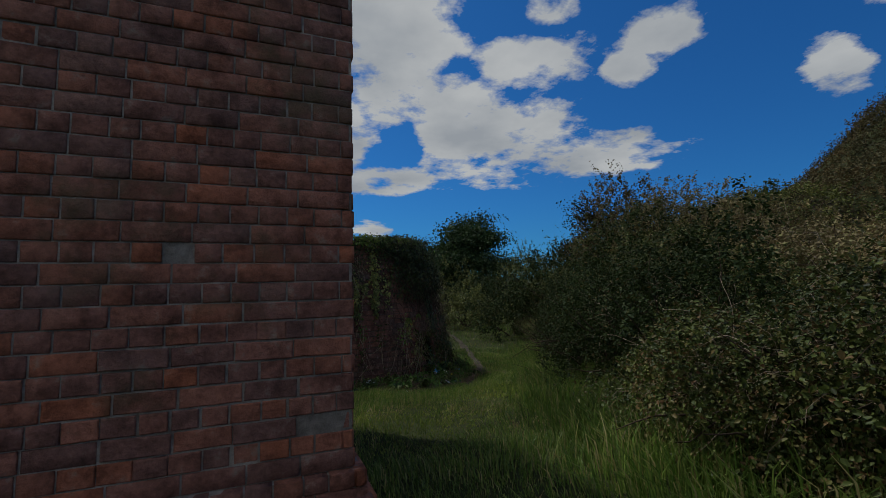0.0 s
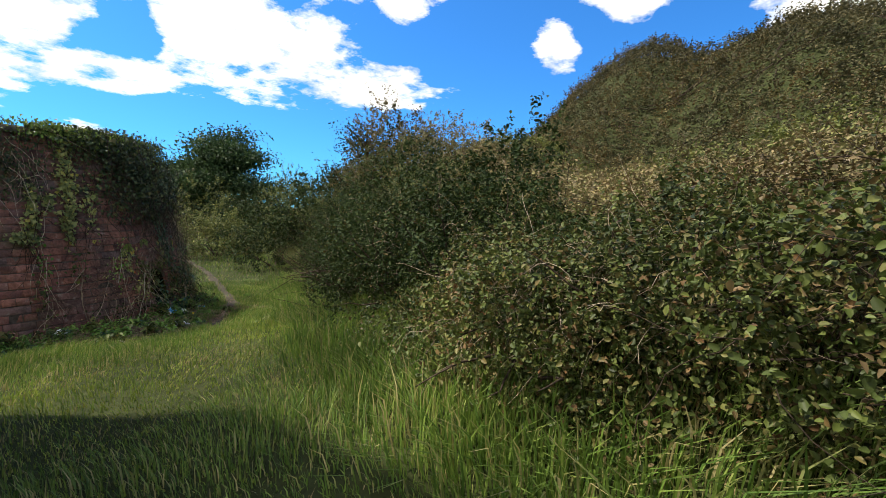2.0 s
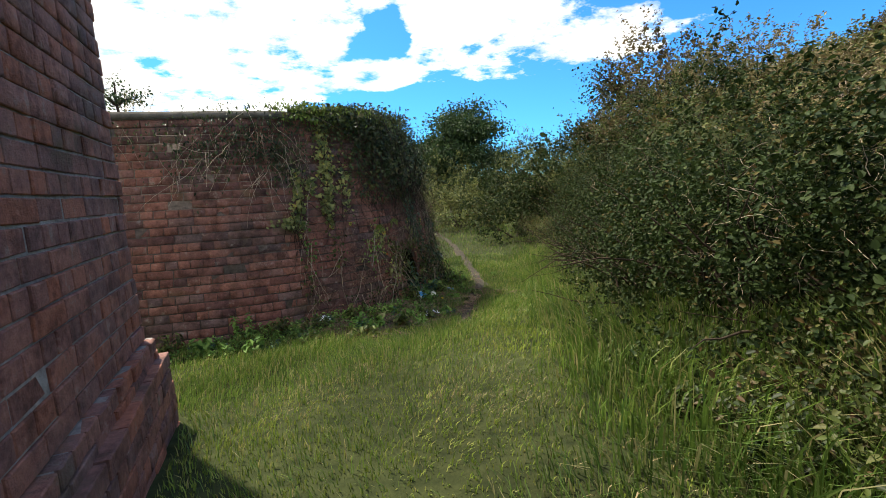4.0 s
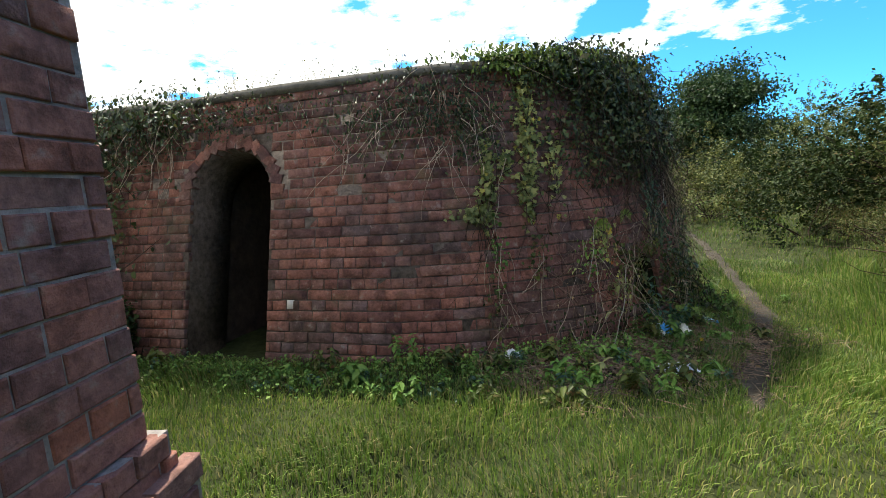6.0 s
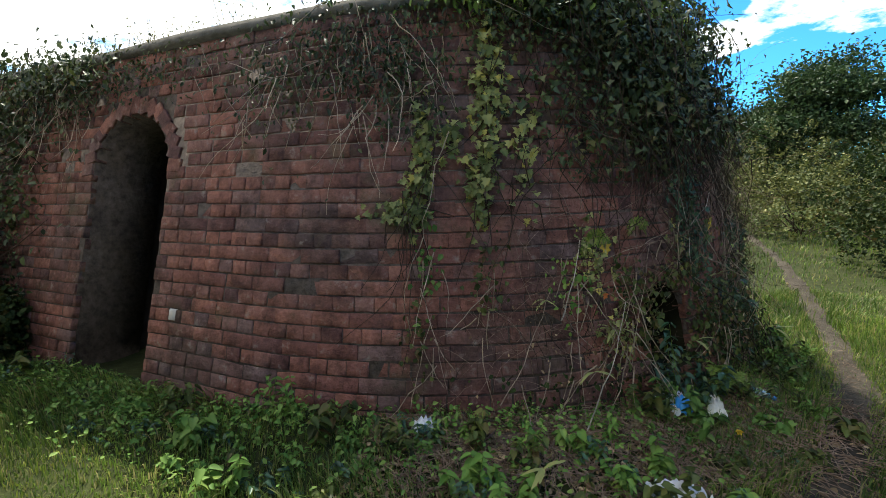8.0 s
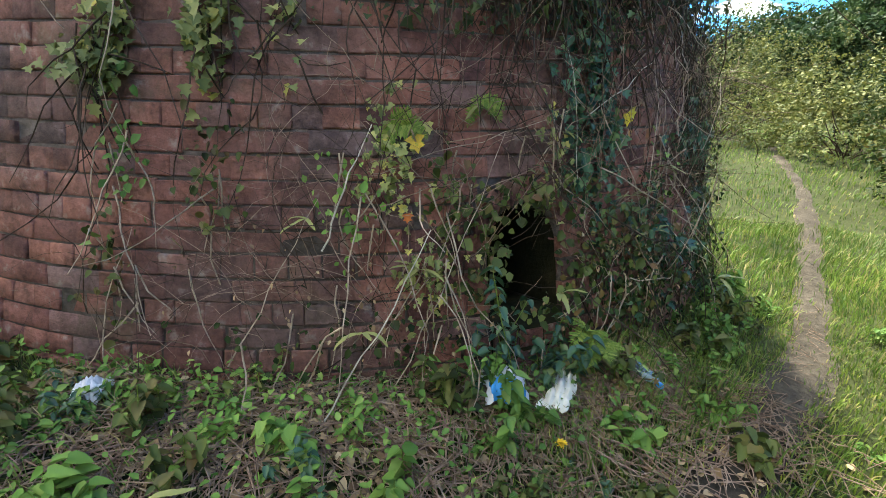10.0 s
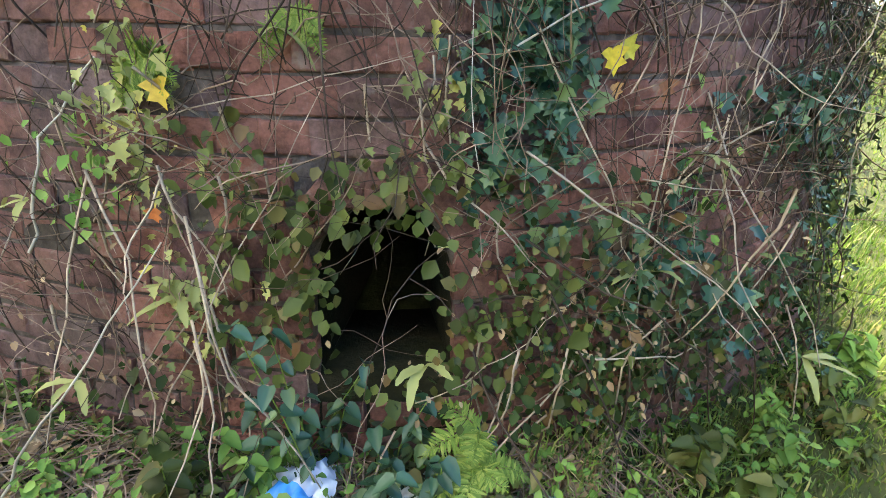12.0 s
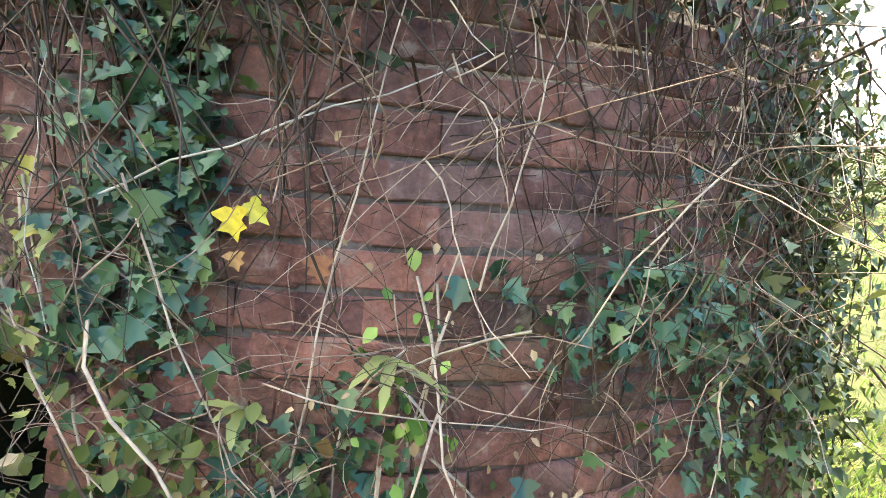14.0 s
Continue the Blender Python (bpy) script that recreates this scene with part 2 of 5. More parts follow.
M_DEADLEAF = leaf_material("dead_leaves", [(0, (0.13, 0.085, 0.052)), (0.6, (0.28, 0.195, 0.120)), (1, (0.45, 0.34, 0.22))], 0.8, 0.1, 0.15)
M_STEM = earth_material("dry_stems", (0.21, 0.155, 0.115), (0.54, 0.44, 0.33), 25, 0.3)
M_CANE = earth_material("brown_canes", (0.115, 0.070, 0.052), (0.36, 0.265, 0.195), 25, 0.3)
M_TWIG = earth_material("dark_twigs", (0.030, 0.021, 0.015), (0.084, 0.060, 0.045), 25, 0.3)
M_PALE = earth_material("bleached_wood", (0.34, 0.30, 0.24), (0.55, 0.50, 0.42), 25, 0.3)


# ---- mesh helpers ----
def obj(name, verts, faces, mat, parent=None, label="", smooth=False):
    me = bpy.data.meshes.new(name)
    me.from_pydata([tuple(v) for v in verts], [], faces)
    me.materials.append(mat)
    if smooth:
        me.shade_smooth()
    ob = new(name, me)
    if parent is not None:
        ob.parent = parent
    if label:
        tagged(ob, label=label)
    return ob


def quick(name, verts, faces, mat, parent=None, label=""):
    """A mesh from an (n, 3) array and an (m, k) array of corners."""
    verts, faces = np.asarray(verts, np.float32), np.asarray(faces, np.int32)
    me = bpy.data.meshes.new(name)
    me.vertices.add(len(verts))
    me.vertices.foreach_set("co", verts.ravel())
    k = faces.shape[1]
    me.loops.add(faces.size)
    me.loops.foreach_set("vertex_index", faces.ravel())
    me.polygons.add(len(faces))
    me.polygons.foreach_set("loop_start", np.arange(len(faces), dtype=np.int32) * k)
    me.update(calc_edges=True)
    me.materials.append(mat)
    ob = new(name, me)
    if parent is not None:
        ob.parent = parent
    if label:
        tagged(ob, label=label)
    return ob


def empty(name, at, label, category, group="", kind=""):
    e = new(name)
    e.location = at
    e.empty_display_size = 0.2
    return tagged(e, label, category, group, kind)


def part(name, bm, mat, parent, label=""):
    me = bpy.data.meshes.new(name)
    bm.to_mesh(me)
    bm.free()
    me.materials.append(mat)
    ob = new(name, me)
    ob.parent = parent
    if label:
        tagged(ob, label=label)
    return ob


RNG = np.random.default_rng(7)


def unit(v):
    return v / np.maximum(np.linalg.norm(v, axis=-1, keepdims=True), 1e-9)


OVATE = ((0.5, 0.32), (0.36, 0.72))
SMALL_LEAF = ((0.5, 0.45),)
IVY_FAR = ((0.6, 0.15), (0.25, 0.5))
IVY_LEAF = ((0.20, -0.06), (0.62, 0.12), (0.30, 0.38), (0.48, 0.62), (0.17, 0.70))
LANCE = ((0.30, 0.15), (0.34, 0.5), (0.22, 0.82))
HEART = ((0.36, -0.02), (0.55, 0.22), (0.44, 0.55), (0.2, 0.84))


def leaf_arrays(pos, normal, size, width=0.62, fold=0.16, spread=0.8, rng=RNG, point=None, shape=OVATE, curl=0.0):
    """One leaf, folded along its midrib, at every place. normal: the way the leaf faces, loosened by spread."""
    n, k = len(pos), len(shape)
    nr = unit(np.asarray(normal) + rng.normal(0, spread, (n, 3)))
    d = rng.normal(0, 1, (n, 3)) if point is None else np.asarray(point) + rng.normal(0, 0.35, (n, 3))
    d = unit(d - nr * (d * nr).sum(1, keepdims=True))
    s = np.cross(nr, d)
    size = np.broadcast_to(np.asarray(size, float), (n,))[:, None] * rng.uniform(0.6, 1.3, (n, 1))
    corners = [(0, 0)] + [(a, c) for a, c in shape] + [(0, 1)] + [(-a, c) for a, c in shape[::-1]]
    out = np.empty((n, 2 * k + 2, 3))
    for i, (a, c) in enumerate(corners):
        lift = fold * abs(a) * 2 - curl * c * c
        out[:, i] = pos + size * (s * a * width + d * (c - 0.3) + nr * lift)
    base = np.arange(n)[:, None] * (2 * k + 2)
    f = np.concatenate([base + np.array([list(range(0, k + 2))]), base + np.array([[0] + list(range(k + 1, 2 * k + 2))])])
    return out.reshape(-1, 3), f


def leaves(name, pos, normal, size, mat, parent=None, label="", **kw):
    v, f = leaf_arrays(np.asarray(pos), normal, size, **kw)
    return quick(name, v, f, mat, parent, label)


def blade_arrays(root, height, width, lean, rng=RNG):
    """Grass blades of two bent lengths, tapering to a point."""
    n = len(root)
    a = rng.uniform(0, 2 * math.pi, n)
    side = np.stack([np.cos(a), np.sin(a), np.zeros(n)], 1)
    fwd = np.asarray(lean) + np.stack([-np.sin(a), np.cos(a), np.zeros(n)], 1) * rng.uniform(0.1, 0.55, (n, 1))
    h = np.broadcast_to(np.asarray(height, float), (n,))[:, None] * rng.uniform(0.55, 1.25, (n, 1))
    w = np.broadcast_to(np.asarray(width, float), (n,))[:, None]
    up = np.array([[0, 0, 1.0]])
    mid = root + up * h * 0.62 + fwd * h * 0.28
    tip = root + up * h * 0.92 + fwd * h * 0.95
    out = np.stack([root - side * w / 2, root + side * w / 2, mid + side * w * 0.4, mid - side * w * 0.4, tip + side * w * 0.06, tip - side * w * 0.06], 1)
    base = np.arange(n)[:, None] * 6
    f = np.concatenate([base + np.array([[0, 1, 2, 3]]), base + np.array([[3, 2, 4, 5]])])
    return out.reshape(-1, 3), f


def tube_arrays(lines, r0, r1, sides=4):
    """Tapered tubes along polylines."""
    vs, fs, off = [], [], 0
    for i, ln in enumerate(lines):
        ln = np.asarray(ln, float)
        k = len(ln)
        t = unit(np.gradient(ln, axis=0))
        ref = np.array([0.31, 0.17, 0.93])
        a = unit(np.cross(t, ref))
        b = np.cross(t, a)
        ra, rb = (r0[i], r1[i]) if isinstance(r0, (list, np.ndarray)) else (r0, r1)
        rad = np.linspace(ra, rb, k)[:, None, None]
        ang = np.arange(sides) * 2 * math.pi / sides
        ring = ln[:, None] + rad * (a[:, None] * np.cos(ang)[None, :, None] + b[:, None] * np.sin(ang)[None, :, None])
        vs.append(ring.reshape(-1, 3))
        j = np.arange(k - 1)[:, None] * sides + np.arange(sides)[None]
        j2 = np.arange(k - 1)[:, None] * sides + (np.arange(sides)[None] + 1) % sides
        fs.append(np.stack([j, j2, j2 + sides, j + sides], -1).reshape(-1, 4) + off)
        off += k * sides
    return np.concatenate(vs), np.concatenate(fs)


def wander(p, d, length, steps=6, bend=0.25, sag=0.0, rng=RNG):
    """A crooked line from p along d."""
    p, d = np.array(p, float), unit(np.array(d, float))
    out = [p.copy()]
    for i in range(steps):
        d = unit(d + rng.normal(0, bend, 3) + np.array([0, 0, -sag]))
        p = p + d * length / steps
        out.append(p.copy())
    return out


# ---- the lie of the land ----
def sstep(a, b, x):
    t = np.clip((np.asarray(x, float) - a) / (b - a), 0, 1)
    return t * t * (3 - 2 * t)


HEDGE_Y = np.array([-8, -3, -0.9, 0.4, 1.8, 3.2, 5.0, 7.0, 9.0, 12.0, 16.0, 24, 60])
HEDGE_X = np.array([1.4, 1.95, 2.3, 2.7, 3.3, 3.95, 4.95, 6.1, 7.2, 8.7, 10.2, 12.5, 24])


def hedge_x(y):
    return np.interp(y, HEDGE_Y, HEDGE_X)


def lumps(x, y, s, seed=0.0):
    return np.sin(x * s * 1.3 + seed + 1.7 * np.sin(y * s * 0.9 + seed)) * np.cos(y * s * 1.1 - seed + 1.3 * np.sin(x * s * 0.7))


def ground_z(x, y):
    """The trodden ground, which falls gently towards the round wall and then runs on almost level."""
    x, y = np.asarray(x, float), np.asarray(y, float)
    yy = np.where(y < 6.5, np.maximum(y, -6), 6.5 + (1 - np.exp(-(np.maximum(y, 6.5) - 6.5) / 3.0)) * 1.2)
    z = 0.46 - 0.105 * yy + 0.10 * np.clip(x - 1.5, -1.2, 1.2) * sstep(3.5, 1.0, y) + 0.022 * np.maximum(y - 11, 0)
    foot = np.hypot(x - 1.4, y - 8.9) - 3.0
    z = z + 0.10 * sstep(0.75, 0.1, foot) * (x > 1.0) * (x < 3.9) * (y < 9)
    return z + 0.02 * lumps(x, y, 1.7) + 0.012 * lumps(x, y, 5.1, 2.0)


def bank_z(x, y):
    """The overgrown bank and hill to the east of the path."""
    x, y = np.asarray(x, float), np.asarray(y, float)
    s = x - hedge_x(y)
    near = 0.28 * sstep(-0.05, 0.5, s) + 0.18 * sstep(0.5, 2.2, s)
    far = 0.55 * sstep(2.0, 4.8, s) + 1.0 * sstep(5.0, 9.0, s) + 8.7 * sstep(10.5, 27.0, s) * sstep(29, 8, y) * (0.25 + 0.75 * sstep(-15, 1, y)) - 1.5 * sstep(30, 60, s)
    far = far + 2.3 * sstep(0.3, 3.2, s) * sstep(3.5, 7.5, y) * sstep(18, 12, y)
    return (near + far * sstep(34, 10, y) * sstep(-30, -10, y)) * sstep(60, 30, y) + 0.10 * lumps(x, y, 0.9, 4.0) * sstep(0.2, 2.5, s)


def land_z(x, y):
    return ground_z(x, y) + bank_z(x, y)


def axis_steps(fine0, fine1, step, reach):
    core = list(np.arange(fine0, fine1, step))
    lo, hi, st = [], [], step
    a, b = fine0, fine1
    while a > -reach:
        st *= 1.35
        a -= st
        b += st
        lo.append(a)
        hi.append(b)
    return np.array(lo[::-1] + core + [fine1] + hi)


gx, gy = axis_steps(-4, 9, 0.14, 900), axis_steps(-4, 12, 0.14, 900)
GX, GY = np.meshgrid(gx, gy)
GZ = land_z(GX, GY)
gv = np.stack([GX, GY, GZ], -1).reshape(-1, 3)
ni, nj = len(gy), len(gx)
ii, jj = np.meshgrid(np.arange(ni - 1), np.arange(nj - 1), indexing="ij")
q = (ii * nj + jj).ravel()
gf = np.stack([q, q + 1, q + nj + 1, q + nj], 1)
ground = quick("ground", gv, gf, M_SOIL)
ground.data.shade_smooth()
tagged(ground, "sloping turf ground running out to the horizon", "ground", kind="structure")

# the trodden strip
PATH_Y = np.array([3.2, 4.3, 5.35, 6.5, 7.3, 8.44, 10.1, 12.6, 15.0, 18.0])
PATH_X = np.array([2.75, 3.1, 3.55, 4.22, 4.66, 5.1, 5.7, 6.4, 6.95, 7.5])


def path_x(y):
    return np.interp(y, PATH_Y, PATH_X)


# ---- brickwork ----
def brick_box(length, height, depth, bevel=0.0045):
    """A brick with worn front edges: front at y = 0, body behind it."""
    l, h, b = length / 2, height / 2, bevel
    v = [(-l + b, 0, -h + b), (l - b, 0, -h + b), (l - b, 0, h - b), (-l + b, 0, h - b),
         (-l, b, -h), (l, b, -h), (l, b, h), (-l, b, h), (-l, depth, -h), (l, depth, -h), (l, depth, h), (-l, depth, h)]
    f = [(0, 1, 2, 3), (4, 5, 1, 0), (5, 6, 2, 1), (6, 7, 3, 2), (7, 4, 0, 3), (8, 9, 5, 4), (9, 10, 6, 5), (10, 11, 7, 6), (11, 8, 4, 7)]
    return np.array(v, float), np.array(f)


def lay_courses(u0, u1, z0, z1, course, stretcher, rng, joint=0.0065):
    """English bond: rows of stretchers and rows of headers, as (u, z, length, height)."""
    out, z, row = [], z0, 0
    while z < z1 - course * 0.5:
        header = row % 2 == 1
        ln = stretcher / 2 if header else stretcher
        u = u0 - (stretcher * 0.25 if header else 0)
        u += (row // 2 % 2) * stretcher * 0.06
        while u < u1:
            w = ln * rng.uniform(0.90, 1.10)
            a, b = max(u, u0), min(u + w, u1)
            if b - a > 0.045:
                out.append(((a + b) / 2, z + course / 2, b - a - joint * 1.3, course - joint * rng.uniform(0.7, 1.2)))
            u += w
        z += course
        row += 1
    return out


class Bricks:
    """Collects bricks on a wall: the ones near the walk become parts, the rest one joined part."""

    def __init__(self):
        self.v, self.f, self.n, self.shared = [], [], 0, {}

    def frame_of(self, where, along, out):
        along = Vector(along).normalized()
        out = Vector(out).normalized()
        up = along.cross(-out) * -1
        up = out.cross(along) * -1 if up.z < 0 else up
        m = Matrix((along, -out, up)).transposed().to_4x4()
        m.translation = where
        return m

    def add(self, m, length, height, depth):
        v, f = brick_box(length, height, depth)
        a = np.array(m)
        self.v.append(v @ a[:3, :3].T + a[:3, 3])
        self.f.append(f + self.n)
        self.n += len(v)

    def single(self, m, length, height, depth, mat, parent):
        key = (round(length / 0.02), round(height / 0.01), mat.name)
        if key not in self.shared:
            v, f = brick_box(key[0] * 0.02, key[1] * 0.01 - 0.001, depth)
            me = bpy.data.meshes.new("brick")
            me.from_pydata([tuple(p) for p in v], [], [tuple(int(i) for i in q) for q in f])
            me.materials.append(mat)
            self.shared[key] = me
        ob = new("brick", self.shared[key])
        ob.parent = parent
        ob.matrix_basis = m
        return ob

    def join(self, name, mat, parent):
        ob = quick(name, np.concatenate(self.v), np.concatenate(self.f), mat, parent)
        return tagged(ob, kind="stuff")


def rough_turn(rng, amount):
    return Matrix.Rotation(rng.normal(0, amount), 4, 'Z') @ Matrix.Rotation(rng.normal(0, amount), 4, 'Y') @ Matrix.Rotation(rng.normal(0, amount), 4, 'X')


# ---- the round wall ----
BATTER = 0.25
RW_C, RW_R = np.array([1.225, 9.149]), 3.323
RW_A0, RW_A1, RW_R2 = radians(-9), radians(35), 2.7        # straight west of the first bearing, a tighter bend past the second
RW_C2 = RW_C + np.array([math.sin(RW_A1), -math.cos(RW_A1)]) * (RW_R - RW_R2)
RW_TOP = 2.32
ARCH_U, ARCH_HALF, ARCH_SPRING = -2.07, 0.465, 1.37
STONE_U, HOLE_SILL = -1.36, 0.09
HOLE_U, HOLE_HALF, HOLE_SPRING = 2.22, 0.19, 0.39


def rw_frame(u):
    """Foot point at z = 0, way along the wall and outward normal, all flat."""
    a = (u + 0.10) / RW_R
    if a > RW_A1:
        a = RW_A1 + (a - RW_A1) * RW_R / RW_R2
        return RW_C2 + np.array([math.sin(a), -math.cos(a)]) * RW_R2, np.array([math.cos(a), math.sin(a)]), np.array([math.sin(a), -math.cos(a)])
    b = max(a, RW_A0)
    nrm, along = np.array([math.sin(b), -math.cos(b)]), np.array([math.cos(b), math.sin(b)])
    return RW_C + nrm * RW_R + along * (a - b) * RW_R, along, nrm


def rw(u, z, off=0.0):
    """A place on the battered face; off: metres proud of it."""
    p, t, n = rw_frame(u)
    p = p + n * (off - BATTER * z)
    return np.array([p[0], p[1], z + off * BATTER])


def rw_normal(u):
    p, t, n = rw_frame(u)
    return unit(np.array([n[0], n[1], BATTER]))


def opening_z(u, centre, half, spring):
    d = abs(u - centre)
    return None if d >= half else spring + math.sqrt(max(half * half - d * d, 0))


def rw_low(u):
    for c, h, s in ((ARCH_U, ARCH_HALF, ARCH_SPRING), (HOLE_U, HOLE_HALF, HOLE_SPRING)):
        z = opening_z(u, c, h, s)
        if z is not None:
            return z
    return -0.7


round_wall = empty("wall_round", (1.5, 8.9, 0), "curved battered red brick wall of an old fort, hung with ivy", "wall", kind="structure")
round_wall.location = (0, 0, 0)

us = np.unique(np.concatenate([np.arange(-9, 11.5, 0.12), ARCH_U + np.linspace(-0.99998, 0.99998, 41) * ARCH_HALF, ARCH_U + np.array([-1.002, 1.002]) * ARCH_HALF,
                               HOLE_U + np.linspace(-0.99998, 0.99998, 25) * HOLE_HALF, HOLE_U + np.array([-1.004, 1.004]) * HOLE_HALF]))
cv, cf = [], []
THICK = 0.55
for u in us:
    lo = rw_low(u)
    cv += [rw(u, lo, -0.006), rw(u, RW_TOP, -0.006), rw(u, RW_TOP, -THICK), rw(u, lo, -THICK)]
for i in range(len(us) - 1):
    a, b = i * 4, i * 4 + 4
    cf += [(a, b, b + 1, a + 1), (a + 1, b + 1, b + 2, a + 2), (a + 2, b + 2, b + 3, a + 3), (a + 3, b + 3, b, a)]
quick("wall_core", cv, cf, M_MORTAR, round_wall, "dark crumbling mortar")

# sill of the low hole, coloured dark to match the shade within
hu = np.linspace(HOLE_U - HOLE_HALF, HOLE_U + HOLE_HALF, 9)
hv, hf = [], []
for u in hu:
    hv += [rw(u, -0.7, -0.006), rw(u, HOLE_SILL + 0.02, -0.006), rw(u, HOLE_SILL, -THICK), rw(u, -0.7, -THICK)]
for i in range(len(hu) - 1):
    a, b = i * 4, i * 4 + 4
    hf += [(a, b, b + 1, a + 1), (a + 1, b + 1, b + 2, a + 2), (a + 2, b + 2, b + 3, a + 3), (a + 3, b + 3, b, a)]
quick("hole_sill", hv, hf, M_HOLE_SHADE, round_wall, "sill of the low hole, coloured as dark as the shade inside")

# lining of the low hole, with the shade inside put into its dark colour
dv, df = [], []
outline = [(HOLE_U - HOLE_HALF + 0.004, HOLE_SILL + 0.02)] + [(HOLE_U - math.cos(math.pi * i / 14) * (HOLE_HALF - 0.004), HOLE_SPRING + math.sin(math.pi * i / 14) * (HOLE_HALF - 0.004))
                                                              for i in range(15)] + [(HOLE_U + HOLE_HALF - 0.004, HOLE_SILL + 0.02)]
for u, z in outline:
    dv += [rw(u, z, -0.035), rw(u, z, -1.0)]
for i in range(len(outline) - 1):
    df.append((i * 2, i * 2 + 2, i * 2 + 3, i * 2 + 1))
quick("hole_lining", dv, df, M_HOLE_SHADE, round_wall, "lining that gives the low hole its dark shade by colour")

# concrete coping along the top
kv, kf = [], []
ku = np.arange(-9, 11.5, 0.25)
for u in ku:
    w = 0.012 * math.sin(u * 3.1)
    kv += [rw(u, RW_TOP + 0.002, 0.035 + w), rw(u, RW_TOP + 0.075, 0.03 + w), rw(u, RW_TOP + 0.085, -0.45), rw(u, RW_TOP + 0.002, -0.45)]
for i in range(len(ku) - 1):
    a, b = i * 4, i * 4 + 4
    kf += [(a, b, b + 1, a + 1), (a + 1, b + 1, b + 2, a + 2), (a + 2, b + 2, b + 3, a + 3), (a + 3, b + 3, b, a)]
quick("coping", kv, kf, M_COPING, round_wall, "weathered grey concrete coping")

# unseen roof slab added over the casemate to keep daylight out, and its dark lining
rv = [tuple(rw(u, 2.30, -0.3)) for u in np.arange(-8.6, 9.0, 0.4)] + [(-7.0, 13.4, 2.30)]
obj("casemate_roof", rv + [(x, y, 2.44) for x, y, z in rv],
    [tuple(range(len(rv)))[::-1], tuple(range(len(rv), 2 * len(rv)))] + [(i, (i + 1) % len(rv), (i + 1) % len(rv) + len(rv), i + len(rv)) for i in range(len(rv))],
    M_SOIL, round_wall, "unseen roof slab that keeps the doorway dark")
a_p, a_t, a_n = rw_frame(ARCH_U)


def passage(side, depth, z):
    p = a_p + a_t * side * (ARCH_HALF + 0.06) - a_n * depth
    return (float(p[0]), float(p[1]), z)


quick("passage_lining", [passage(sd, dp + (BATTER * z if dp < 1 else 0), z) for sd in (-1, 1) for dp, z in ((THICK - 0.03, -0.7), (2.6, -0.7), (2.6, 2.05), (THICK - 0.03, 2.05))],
      [(0, 1, 2, 3), (5, 4, 7, 6), (1, 5, 6, 2), (3, 2, 6, 7)], M_INSIDE, round_wall, "dark brick lining of the passage")
# unseen back and end walls, added to close the casemate against daylight
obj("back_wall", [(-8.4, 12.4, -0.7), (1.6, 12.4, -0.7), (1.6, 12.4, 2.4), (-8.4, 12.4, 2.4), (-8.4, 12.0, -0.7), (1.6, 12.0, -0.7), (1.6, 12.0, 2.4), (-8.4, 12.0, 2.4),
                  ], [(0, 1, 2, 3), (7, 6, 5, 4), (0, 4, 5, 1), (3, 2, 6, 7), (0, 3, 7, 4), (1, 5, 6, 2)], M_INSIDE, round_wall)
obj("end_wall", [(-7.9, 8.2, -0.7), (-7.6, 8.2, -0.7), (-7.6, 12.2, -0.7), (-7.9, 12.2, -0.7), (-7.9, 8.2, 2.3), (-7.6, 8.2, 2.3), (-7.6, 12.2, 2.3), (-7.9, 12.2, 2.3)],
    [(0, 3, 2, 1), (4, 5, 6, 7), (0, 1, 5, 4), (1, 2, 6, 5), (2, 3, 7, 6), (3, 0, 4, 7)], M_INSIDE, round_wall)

COURSE, STRETCHER = 0.091, 0.262
rng_b = np.random.default_rng(11)
kit = Bricks()
near_wall = 0
RING = 0.15
for u, z, ln, h in lay_courses(-8.0, 7.5, -0.5, RW_TOP - 0.01, COURSE, STRETCHER, rng_b):
    skip = False
    for c, half, spring, ring in ((ARCH_U, ARCH_HALF, ARCH_SPRING, RING), (HOLE_U, HOLE_HALF, HOLE_SPRING, 0.10)):
        du = abs(u - c)
        if half < 0.3 and z < HOLE_SILL:
            continue
        if z > spring:
            inside = math.hypot(du, z - spring) < half + ring + 0.02
        else:
            inside = du < half + 0.005 and du - ln / 2 < half - 0.02
            if not inside and du - ln / 2 < half:      # trim the brick at the jamb
                cut = half - (du - ln / 2)
                u += math.copysign(cut / 2, u - c)
                ln -= cut
        if inside and z <= spring and du + ln / 2 > half + 0.03:
            keep = du + ln / 2 - half
            u, ln, inside = c + math.copysign(half + keep / 2, u - c), keep, False
        skip |= inside
    if skip or ln < 0.03:
        continue
    p, t, n = rw_frame(u)
    proud = 0.002 + rng_b.normal(0, 0.004)
    m = kit.frame_of(rw(u, z, proud), (*t, 0), rw_normal(u)) @ rough_turn(rng_b, 0.020)
    if 0.55 < u < 3.45 and z < 1.45 and near_wall < 300:
        kit.single(m, ln, h, 0.045, M_BRICK, round_wall)
        near_wall += 1
    else:
        kit.add(m, ln, h, 0.045)
kit.join("brickwork", M_BRICK_I, round_wall)
